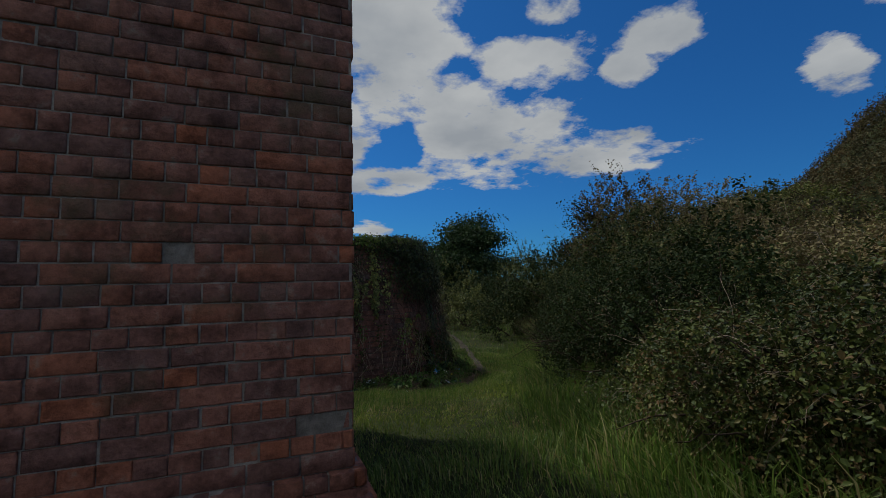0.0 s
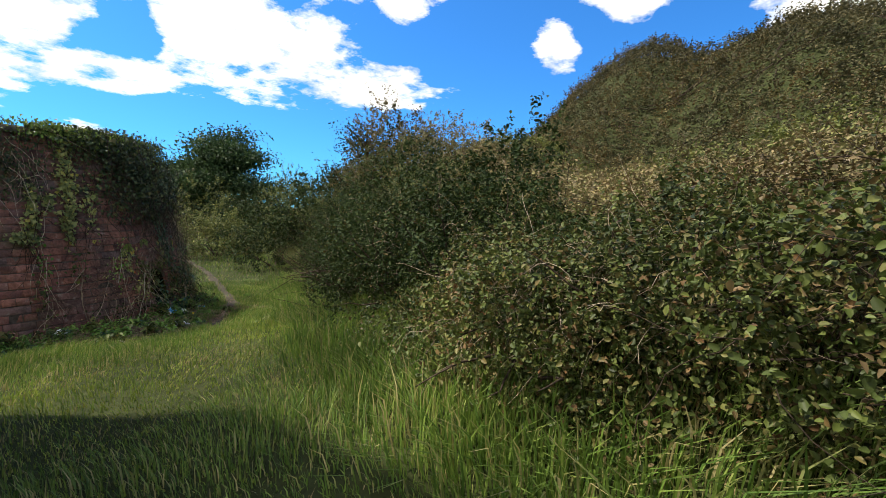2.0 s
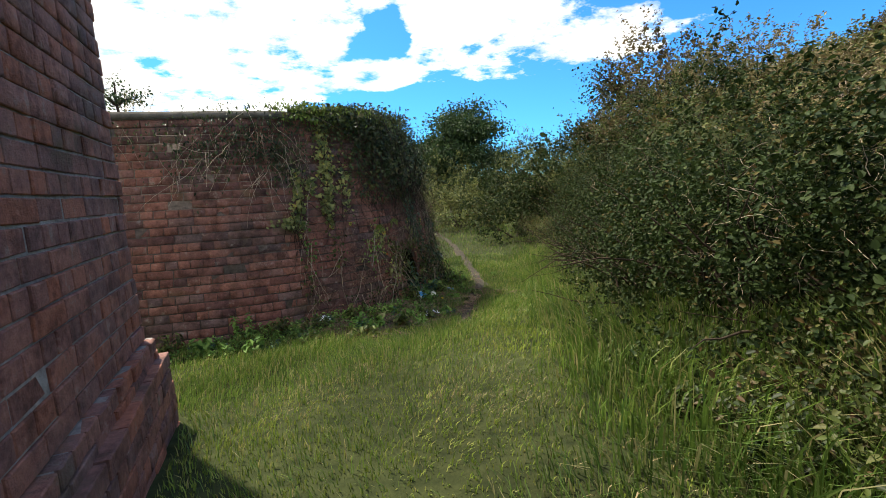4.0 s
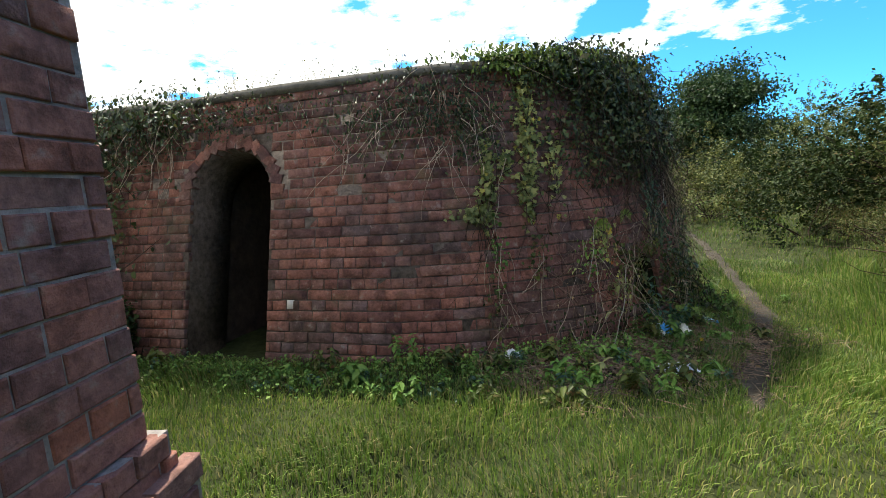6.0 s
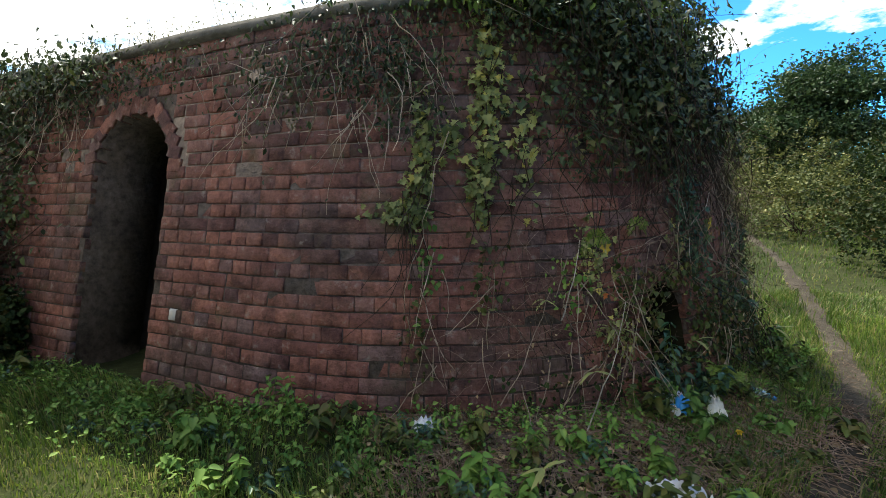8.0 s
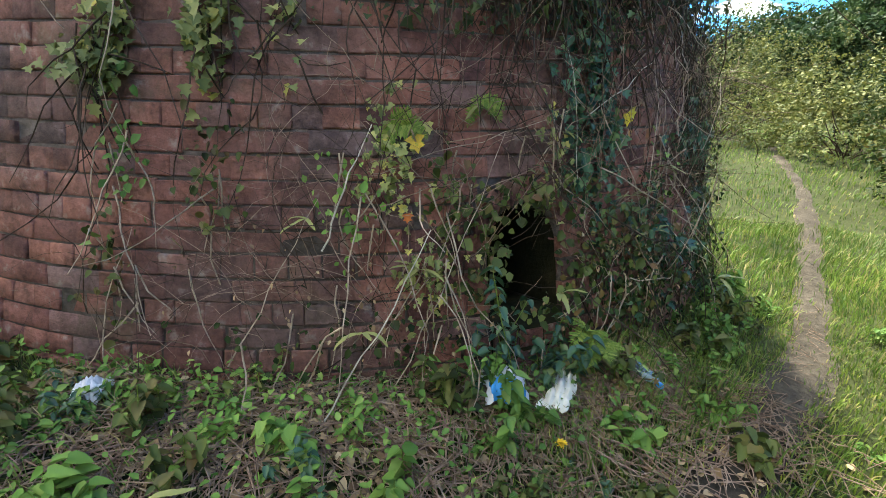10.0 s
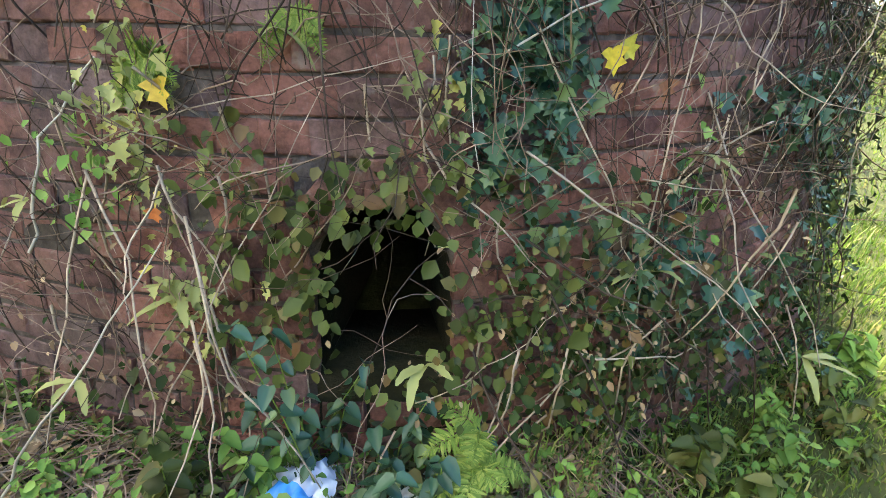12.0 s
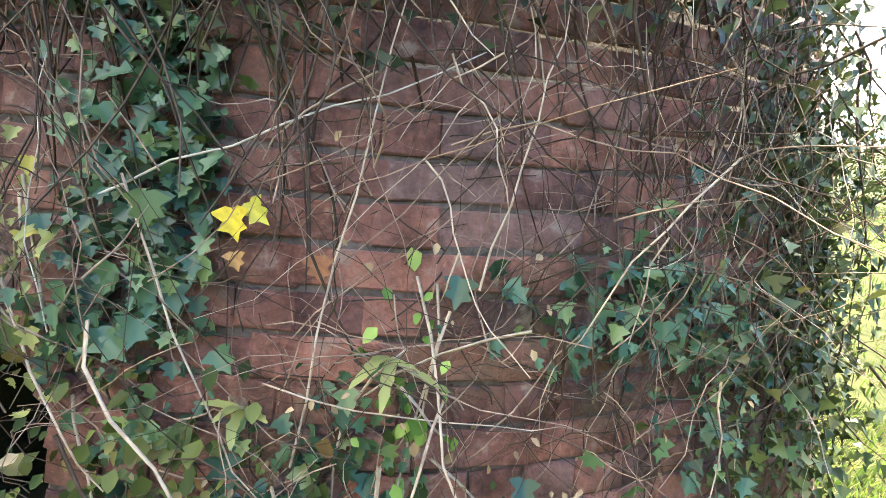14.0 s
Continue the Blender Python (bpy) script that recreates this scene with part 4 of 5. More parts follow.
# ---- climbers on the round wall ----
def wall_spots(n, spots, rng, thick, top=0.12, low=-1.0):
    w = np.array([s[4] for s in spots], float)
    pick = rng.choice(len(spots), n, p=w / w.sum())
    pos, nrm = np.empty((n, 3)), np.empty((n, 3))
    for i, k in enumerate(pick):
        u0, z0, su, sz, _ = spots[k]
        u, z = u0 + rng.normal(0, su), min(z0 + rng.normal(0, sz), RW_TOP + top)
        if z < low:
            z = low + abs(rng.normal(0, 0.25))
        if abs(u - ARCH_U) < ARCH_HALF + 0.03 and z < ARCH_SPRING + ARCH_HALF + 0.05:            # nor across the doorway
            u = ARCH_U + math.copysign(ARCH_HALF + 0.06 + 0.2 * rng.random(), u - ARCH_U)
        if abs(u - HOLE_U) < 0.12 and 0.2 < z < 0.5:      # nothing grows across the open hole
            u = HOLE_U + math.copysign(0.13 + 0.15 * rng.random(), u - HOLE_U)
        pos[i] = rw(u, z, 0.015 + abs(rng.normal(0, thick)))
        nrm[i] = rw_normal(u)
    return pos, nrm


def creeper(name, n, spots, size, mat, label, seed, thick=0.12, shape=IVY_LEAF, strands=0, strand_mat=None, category="ivy", width=0.9, low=-1.0):
    """Leaves massed on the wall round (u, z, spread u, spread z, weight), with hanging strands of stem."""
    rng = np.random.default_rng(seed)
    pos, nrm = wall_spots(n, spots, rng, thick, low=low)
    e = empty(name, (0, 0, 0), label, category)
    leaves("foliage", pos, nrm * 1.2 + np.array([0, 0, 0.4]), size * rng.uniform(0.55, 1.25, len(pos)), mat, e, rng=rng, spread=0.7, width=width, point=np.array([[0, 0, -1.0]]), shape=shape)
    if strands:
        p, q = wall_spots(strands, spots, rng, thick)
        lines = [wander(a + b * 0.02, np.array([0, 0, -1.0]) + rng.normal(0, 0.35, 3), rng.uniform(0.3, 0.9), 7, 0.18, 0.05, rng) for a, b in zip(p, q)
                 if not rw(ARCH_U - ARCH_HALF, 1)[0] - 0.1 < a[0] < rw(ARCH_U + ARCH_HALF, 1)[0] + 0.1]
        mouth = rw(HOLE_U, 0.3, 0.05)
        lines = [ln for ln in lines if np.linalg.norm(np.array(ln) - mouth, axis=1).min() > 0.22]
        v, f = tube_arrays(lines, 0.004, 0.0015, 3)
        tagged(quick("stem_tangle", v, f, strand_mat or M_TWIG, e, "hanging dry stems"), kind="stuff")
    return e


creeper("ivy", 10500, [(1.6, 2.33, 0.4, 0.14, 0.7), (2.3, 2.15, 0.45, 0.26, 1.5), (3.0, 2.0, 0.35, 0.28, 1.4), (3.7, 1.7, 0.2, 0.18, 0.35), (2.3, 1.8, 0.22, 0.2, 0.6)], 0.044, M_IVY_DARK,
        "thick dark green ivy hanging over the wall corner", 31, 0.13, IVY_FAR, 280, low=1.3)
creeper("ivy", 3000, [(4.35, 0.5, 0.25, 0.45, 1), (4.45, 1.2, 0.22, 0.4, 0.9), (4.8, 0.7, 0.25, 0.5, 0.6)], 0.04, M_IVY_DARK, "dark ivy at the far bend of the wall", 41, 0.08, IVY_FAR, 40)
creeper("ivy", 620, [(1.05, 1.95, 0.06, 0.2, 1), (1.0, 1.55, 0.05, 0.2, 1), (0.75, 1.5, 0.04, 0.08, 0.3), (0.93, 1.2, 0.04, 0.12, 0.7), (0.48, 1.06, 0.09, 0.035, 0.3), (1.25, 1.45, 0.05, 0.2, 0.4)], 0.05, M_IVY_PALE,
        "pale yellow-green ivy trailing down the brick face", 32, 0.04, strands=30)
creeper("ivy", 330, [(0.58, 1.42, 0.035, 0.17, 1), (0.52, 1.12, 0.05, 0.08, 0.8), (0.40, 1.06, 0.08, 0.03, 0.6)], 0.045, M_IVY_PALE, "small yellowing ivy shoots on the bricks", 36, 0.035, strands=14)
creeper("fern_creeper", 2600, [(1.1, 2.42, 0.35, 0.08, 1), (1.8, 2.4, 0.4, 0.1, 1), (2.6, 2.3, 0.3, 0.12, 0.7)], 0.045, M_FERN, "yellow-green leafy growth along the wall top", 39, 0.1, LANCE, 20, None, "creeper", 0.6)
creeper("ivy", 1500, [(1.75, 1.6, 0.3, 0.2, 1), (2.3, 1.5, 0.3, 0.2, 1.2), (2.8, 1.5, 0.25, 0.2, 1.0)], 0.04, M_IVY_DARK, "thin dark ivy and old stems on the bricks", 40, 0.05, IVY_FAR, 190, low=1.2)
creeper("bramble_creeper", 6500, [(-4.6, 1.5, 0.6, 0.6, 1.5), (-3.8, 1.95, 0.45, 0.25, 1.0), (-5.7, 1.0, 0.9, 0.8, 1.5), (-3.0, 2.2, 0.4, 0.12, 0.5), (-3.7, 1.2, 0.25, 0.4, 0.5)], 0.055, M_IVY_DARK,
        "dark bramble creeper over the end of the wall", 33, 0.14, OVATE, 120, category="creeper", width=0.65)
creeper("dry_creeper", 3800, [(0.2, 2.08, 0.35, 0.17, 1.2), (-0.5, 1.95, 0.3, 0.2, 0.7), (-1.9, 2.13, 0.5, 0.10, 0.6), (-2.9, 2.05, 0.35, 0.15, 0.8), (0.45, 1.75, 0.2, 0.15, 0.5)], 0.036, M_IVY_DARK,
        "withered creeper with dry stems below the coping", 34, 0.06, OVATE, 130, M_STEM, "creeper", 0.5)
creeper("ivy", 720, [(2.66, 0.95, 0.06, 0.28, 1.4), (2.55, 1.1, 0.08, 0.2, 0.8), (2.5, 0.72, 0.05, 0.1, 0.4), (3.0, 0.4, 0.12, 0.12, 0.5)], 0.044, M_IVY,
        "glossy dark ivy climbing a stem beside the hole", 35, 0.035, strands=0)
creeper("ivy", 420, [(3.75, 0.75, 0.18, 0.08, 1.0), (4.0, 0.5, 0.2, 0.2, 0.8), (3.3, 0.15, 0.3, 0.12, 0.9)], 0.05, M_IVY, "blue-green ivy patch near the wall foot", 38, 0.05, strands=12)
creeper("ivy", 620, [(2.05, 0.42, 0.06, 0.12, 0.6), (2.2, 0.62, 0.14, 0.04, 0.5), (2.62, 0.4, 0.16, 0.13, 1), (2.9, 0.2, 0.25, 0.14, 1.2), (2.4, 0.1, 0.3, 0.1, 0.6), (1.95, 0.3, 0.07, 0.12, 0.35), (2.2, 0.56, 0.12, 0.03, 0.3)], 0.042, M_BRAMBLE,
        "small-leaved creeper around the low hole", 37, 0.06, OVATE, 14, M_STEM, "creeper", 0.8)
creeper("bramble_creeper", 1400, [(2.72, 0.18, 0.2, 0.16, 1.0), (3.1, 0.08, 0.25, 0.14, 1.0), (3.7, 0.0, 0.3, 0.12, 0.8), (4.45, 0.7, 0.12, 0.6, 0.9), (1.55, 0.02, 0.3, 0.1, 0.4)], 0.032, M_THORN,
        "dark small-leaved bramble massed against the bricks", 42, 0.07, OVATE, 60, M_TWIG, "creeper", 0.7)
creeper("dead_creeper", 420, [(2.8, 0.2, 0.25, 0.2, 1.0), (3.3, 0.3, 0.3, 0.3, 1.0), (1.5, 0.2, 0.3, 0.2, 0.8)], 0.022, M_DEADLEAF,
        "withered brown leaves caught in the stems", 43, 0.10, OVATE, 40, M_STEM, "creeper", 0.6)
for i, (u, z, n) in enumerate(((1.62, 0.75, 130), (1.45, 0.62, 60), (1.85, 0.6, 80), (2.38, 0.75, 50), (0.6, 0.75, 60), (0.95, 0.7, 70), (1.75, 0.3, 90), (3.18, 0.62, 30), (0.55, 0.35, 50))):
    creeper("climbing_sprig", n, [(u, z, 0.06, 0.12, 1)], 0.036, (M_IVY_PALE, M_NETTLE, M_BRAMBLE)[i % 3], "pale green leafy sprig on the bricks", 60 + i, 0.05, (IVY_LEAF, OVATE, HEART)[i % 3], 6, M_STEM, "climber", 0.7)


# ---- dry stems against the wall ----
def stem_tangle(name, spots, n, label, seed, mat, up=0.6, length=(0.2, 0.8), r=0.0035, out=0.05, dark=0.5):
    rng = np.random.default_rng(seed)
    pos, nrm = wall_spots(n, spots, rng, out)
    lines = []
    for a, b in zip(pos, nrm):
        side = np.cross(b, (0, 0, 1.0))
        d = side * rng.normal(0, 0.8) + np.array([0, 0, 1.0]) * (up + rng.normal(0, 0.6)) + b * rng.normal(0.05, 0.15)
        ln = wander(a, d, rng.uniform(*length), 9, 0.24, 0.03, rng)
        lines.append(ln)
        if rng.random() < 0.5:
            lines.append(wander(ln[4], d + rng.normal(0, 0.7, 3), rng.uniform(0.1, 0.3), 5, 0.2, 0.0, rng))
    e = empty(name, tuple(rw(spots[0][0], 0.0, 0.05)), label, "dry stems")
    mouth = rw(HOLE_U, 0.3, 0.05)
    for ln in lines:
        if np.linalg.norm(np.array(ln) - mouth, axis=1).min() < 0.2 and rng.random() < 0.85:
            continue
        w = r * rng.uniform(0.45, 1.5)
        v, f = tube_arrays([np.array(ln) - np.array(e.location)], w, w * 0.3, 4)
        quick("dry_cane", v, f, M_TWIG if rng.random() < dark else mat, e)
    return e


for i, (u, z, su, sz, n) in enumerate(((1.2, 0.35, 0.2, 0.25, 40), (1.55, 0.4, 0.2, 0.3, 60), (1.9, 0.55, 0.2, 0.3, 55), (2.35, 0.75, 0.2, 0.25, 55), (2.7, 0.6, 0.2, 0.3, 60), (3.0, 0.7, 0.2, 0.3, 70),
                                       (3.3, 0.75, 0.2, 0.35, 70), (3.6, 0.8, 0.2, 0.35, 90), (3.9, 0.9, 0.15, 0.4, 110), (4.2, 0.9, 0.15, 0.4, 90), (2.1, 1.2, 0.4, 0.25, 60), (3.0, 1.3, 0.4, 0.25, 80), (0.9, 0.2, 0.3, 0.2, 30))):
    stem_tangle("dry_stem_cluster", [(u, z, su, sz, 1)], int(n * (1.1 if u < 2.9 else 0.8)), "tangle of dry tan stems leaning on the bricks", 80 + i, M_CANE, r=0.0015, dark=0.5)
for i, (u, z, su, sz, n) in enumerate(((3.95, 0.9, 0.25, 0.4, 85), (3.3, 1.15, 0.4, 0.35, 45))):
    stem_tangle("hanging_vine", [(u, z + 0.3, su, sz, 1)], n, "dry vine stems hanging straight down the wall", 97 + i, M_STEM, up=-1.6, length=(0.3, 0.8), r=0.0018, out=0.1, dark=0.5)
# long single canes and bleached sticks
for i, (u0, z0, u1, z1, r, o) in enumerate(((1.36, 0.44, 1.55, 0.88, 0.009, 0.10), (1.0, 0.0, 1.35, 0.62, 0.007, 0.06), (2.46, 0.66, 2.4, 1.35, 0.003, 0.07), (2.5, 0.9, 3.3, 1.25, 0.006, 0.07), (2.6, 0.95, 2.95, 0.3, 0.006, 0.08),
                                            (3.3, 0.8, 3.5, 1.45, 0.006, 0.08), (2.95, 0.45, 3.15, 1.5, 0.006, 0.06), (1.6, -0.1, 2.1, 0.85, 0.006, 0.10), (1.35, -0.15, 1.75, 0.5, 0.008, 0.25), (2.7, 0.2, 3.2, 0.1, 0.007, 0.12),
                                            (0.5, 0.0, 0.62, 0.5, 0.006, 0.05), (2.3, 0.1, 2.75, 0.35, 0.004, 0.1), (2.9, 0.62, 3.6, 0.5, 0.004, 0.09), (1.7, 0.75, 2.5, 0.95, 0.004, 0.07))):
    rng = np.random.default_rng(500 + i)
    a, b = rw(u0, z0, o), rw(u1, z1, o * 0.6)
    mid = [a + (b - a) * t + rng.normal(0, 0.006, 3) + np.array([*rw_frame(u0 + (u1 - u0) * t)[2], 0]) * 0.05 * math.sin(math.pi * t) for t in np.linspace(0, 1, 9)]
    v, f = tube_arrays([mid], r * 0.45, r * 0.2, 6)
    tagged(quick("bleached_stick" if i in (0, 3, 8) else "dead_cane", v, f, M_PALE if i in (0, 3, 8, 2) else M_STEM),
           "bleached dead stick propped against the bricks" if i in (0, 3, 8) else "thin dry cane lying against the wall", "stick", "dead canes")


# ---- plants at the wall foot ----
def foot_z(x, y):
    return float(land_z(x, y))


def foot(u, out):
    p, t, n = rw_frame(u)
    p = p + n * (out + 0.04)
    return float(p[0]), float(p[1])


def nettle(at, height, count, seed, leaf=0.075, mat=None, label="upright green nettle with toothed leaves at the wall foot", name="nettle"):
    rng = np.random.default_rng(seed)
    z = foot_z(*at)
    e = empty(name, (*at, z), label, "plant", "wall foot plants")
    lines, pos, nrm, pt = [], [], [], []
    for s in range(count):
        ln = wander((rng.normal(0, 0.05), rng.normal(0, 0.05), -0.02), (rng.normal(0, 0.2), rng.normal(0, 0.2), 1), height * rng.uniform(0.6, 1.1), 7, 0.06, rng=rng)
        lines.append(ln)
        for k in range(2, 8):
            a = rng.uniform(0, 3.14) + k * 1.57
            for sgn in (-1, 1):
                d = np.array([math.cos(a) * sgn, math.sin(a) * sgn, -0.15])
                pos.append(ln[k] + d * leaf * 0.35)
                nrm.append((d[0] * 0.3, d[1] * 0.3, 1))
                pt.append(d)
    for ln in lines:
        v, f = tube_arrays([ln], 0.003, 0.0015, 4)
        quick("stalk", v, f, M_FERN, e)
    leaves("foliage", np.array(pos), np.array(nrm), leaf, mat or M_NETTLE, e, rng=rng, spread=0.2, point=np.array(pt), shape=HEART, width=0.62, curl=0.25)
    return e


def frond_arrays(base, direction, length, rng, pinna=0.09, up=(0.01, 0.02, 1.0)):
    ln = wander(base, direction, length, 10, 0.05, 0.12, rng)
    pos, nrm, pt, sz = [], [], [], []
    for i in range(1, 40):
        t = i / 40
        k = t * 10
        a = np.array(ln[int(k)]) + (np.array(ln[min(int(k) + 1, 10)]) - np.array(ln[int(k)])) * (k % 1)
        tang = unit(np.array(ln[min(int(k) + 1, 10)]) - np.array(ln[int(k)]))
        side = unit(np.cross(tang, up))
        w = pinna * math.sin(math.pi * min(1, 0.25 + 0.75 * t)) ** 0.8
        for sgn in (-1, 1):
            pos.append(a + side * sgn * w * 0.3)
            nrm.append(np.cross(side, tang) * (1 if np.cross(side, tang) @ np.asarray(up) > 0 else -1))
            pt.append(side * sgn + tang * 0.35)
            sz.append(w)
    return ln, np.array(pos), np.array(nrm), np.array(pt), np.array(sz)


def fern(where, facing, length, count, seed, label="green fern with arching fronds", flat=None):
    rng = np.random.default_rng(seed)
    e = empty("fern", tuple(where), label, "fern", "ferns")
    for i in range(count):
        a = rng.normal(0, 0.9)
        d = np.array([facing[0] * math.cos(a) - facing[1] * math.sin(a), facing[0] * math.sin(a) + facing[1] * math.cos(a), rng.uniform(0.3, 1.1)])
        if flat is not None:                               # fronds spread against the bricks
            a = rng.uniform(-2.4, 2.4)
            d = np.cross(flat, (0, 0, 1.0)) * math.sin(a) + np.array([0, 0, 1.0]) * math.cos(a) + np.asarray(flat) * 0.4
        ln, pos, nrm, pt, sz = frond_arrays((0, 0, 0), d, length * rng.uniform(0.7, 1.1), rng, length * 0.28, (0.01, 0.02, 1.0) if flat is None else flat)
        v, f = leaf_arrays(pos, nrm, sz, width=0.26, fold=0.05, spread=0.08, rng=rng, point=pt, shape=LANCE)
        ob = quick("frond", v, f, M_FERN, e)
        v, f = tube_arrays([ln], 0.003, 0.001, 4)
        quick("rib", v, f, M_FERN, ob)
    return e


def strap_plant(where, facing, length, count, seed, label="yellow-green strap-leaved fern growing from the bricks", on_wall=False):
    rng = np.random.default_rng(seed)
    e = empty("strap_fern", tuple(where), label, "fern", "strap ferns")
    for i in range(count):
        a = rng.normal(0, 0.8)
        d = np.array([facing[0] * math.cos(a) - facing[1] * math.sin(a), facing[0] * math.sin(a) + facing[1] * math.cos(a), rng.uniform(0.1, 0.9)])
        ln = np.array(wander((0, 0, 0), d, length * rng.uniform(0.7, 1.15), 9, 0.10, 0.10, rng))
        tang = unit(np.gradient(ln, axis=0))
        side = unit(np.cross(tang, np.array([0.1, 0.05, 1.0])))
        t = np.linspace(0, 1, len(ln))
        w = (length * 0.085 * np.sin(np.pi * (0.12 + 0.86 * t)) ** 0.6 * (1 + 0.15 * np.sin(t * 23 + i)))[:, None]
        up = np.cross(side, tang)
        vv = np.stack([ln - side * w + up * w * 0.25, ln, ln + side * w + up * w * 0.25], 1).reshape(-1, 3)
        ff = [(k * 3 + j, k * 3 + j + 1, k * 3 + j + 4, k * 3 + j + 3) for k in range(len(ln) - 1) for j in (0, 1)]
        quick("strap_leaf", vv, ff, M_IVY_PALE, e)
    return e


rng_f = np.random.default_rng(77)
for i, (u, o, h) in enumerate(((2.02, 0.07, 0.50), (2.07, 0.05, 0.62), (1.98, 0.12, 0.35), (2.16, 0.10, 0.34), (2.22, 0.12, 0.28), (2.30, 0.08, 0.30), (2.38, 0.10, 0.26), (2.12, 0.18, 0.26))):
    nettle(foot(u, o), h, 2, 590 + i, 0.05, M_IVY, "dark green leafy plant growing in front of the hole", "leafy_plant")
spots = [(1.94, 0.15, 0.34, 4), (1.75, 0.22, 0.32, 4), (2.0, 0.30, 0.26, 3), (1.02, 0.45, 0.24, 4), (0.95, 0.70, 0.22, 5), (1.45, 0.75, 0.24, 5), (1.25, 0.95, 0.2, 4), (0.85, 0.25, 0.30, 4), (1.6, 0.5, 0.2, 3),
         (2.55, 0.25, 0.22, 3), (2.75, 0.5, 0.15, 3), (0.1, 0.2, 0.3, 3), (-0.2, 0.15, 0.34, 4), (-0.8, 0.2, 0.32, 4), (-0.5, 0.4, 0.28, 4), (0.45, 0.3, 0.28, 3), (-1.2, 0.3, 0.2, 3), (3.1, 0.15, 0.25, 4), (3.4, 0.2, 0.28, 4),
         (3.7, 0.25, 0.3, 4), (4.0, 0.2, 0.3, 4), (0.3, 0.8, 0.22, 4), (-0.1, 0.7, 0.25, 4), (-2.6, 0.3, 0.3, 4), (-3.1, 0.4, 0.4, 4), (2.3, 0.12, 0.2, 3), (1.3, 0.35, 0.22, 3), (2.2, 0.75, 0.14, 3), (0.8, 0.55, 0.26, 5), (1.1, 0.85, 0.24, 5), (1.35, 0.6, 0.2, 4), (0.7, 0.95, 0.22, 5), (1.7, 0.85, 0.16, 4), (1.9, 0.6, 0.18, 4), (2.35, 0.45, 0.15, 4), (2.6, 0.7, 0.14, 4)]
for i, (u, o, h, c) in enumerate(spots):
    nettle(foot(u, o), h * 0.75, c + 2, 600 + i, 0.042 + 0.009 * (i % 3), (M_NETTLE, M_BRAMBLE)[i % 2])
for i in range(130):
    u, o = rng_f.uniform(-3.2, 4.2), abs(rng_f.normal(0.25, 0.28)) + 0.05
    if min(math.hypot(foot(u, o)[0] - a, foot(u, o)[1] - b) for a, b in ((3.3, 6.25), (3.52, 6.35), (3.86, 6.6))) < 0.2:
        continue
    if abs(foot(u, o)[0] - path_x(foot(u, o)[1])) < 0.22:
        continue
    nettle(foot(u, o), 0.06 + 0.12 * rng_f.random(), 4, 1660 + i, 0.030, (M_BRAMBLE, M_NETTLE, M_IVY, M_NETTLE)[i % 4], "low leafy green weed in the grass by the wall", "weed")
for i in range(40):
    y = rng_f.uniform(0.4, 6.2)
    x = float(hedge_x(y)) - rng_f.uniform(0.0, 0.35)
    nettle((x, y), 0.12 + 0.2 * rng_f.random(), 5, 720 + i, 0.032, (M_BRAMBLE, M_BRAMBLE, M_THORN)[i % 3], "leafy green weed at the hedge foot", "weed")

nrm0 = rw_frame(1.65)[2]
fern(rw(1.64, 0.88, 0.03), nrm0, 0.15, 5, 801, "small bright green fern rooted in the bricks", rw_normal(1.64))
fern(rw(2.02, 0.98, 0.03), nrm0, 0.12, 3, 805, "small bright green fern rooted in the bricks", rw_normal(2.02))
fern(rw(2.45, 0.02, 0.12), rw_frame(2.45)[2], 0.17, 4, 802)
fern(rw(2.42, -0.02, 0.2), rw_frame(2.42)[2], 0.15, 4, 803)
for i, (u, o) in enumerate(((1.15, -0.1), (1.35, -0.08), (1.55, -0.12), (0.75, -0.1), (1.75, -0.05), (0.95, -0.12))):
    fern(rw(u, RW_TOP + 0.08, o), rw_frame(u)[2], 0.34, 6, 810 + i, "yellow-green fern on top of the wall")
for i, (u, z, o, ln, c) in enumerate(((3.13, 0.66, 0.05, 0.17, 3), (2.32, 0.2, 0.10, 0.19, 3), (2.98, 0.36, 0.06, 0.17, 3), (2.42, 0.85, 0.04, 0.14, 3), (2.85, 0.55, 0.05, 0.15, 4), (1.72, 0.35, 0.06, 0.17, 4), (1.05, -0.12, 0.62, 0.15, 4),
                                      (1.3, 0.55, 0.05, 0.13, 3), (2.0, 0.95, 0.04, 0.14, 2), (3.5, 0.0, 0.2, 0.2, 4), (1.5, 0.15, 0.15, 0.15, 3))):
    strap_plant(rw(u, z, o), rw_frame(u)[2], ln * 0.8, c, 830 + i)
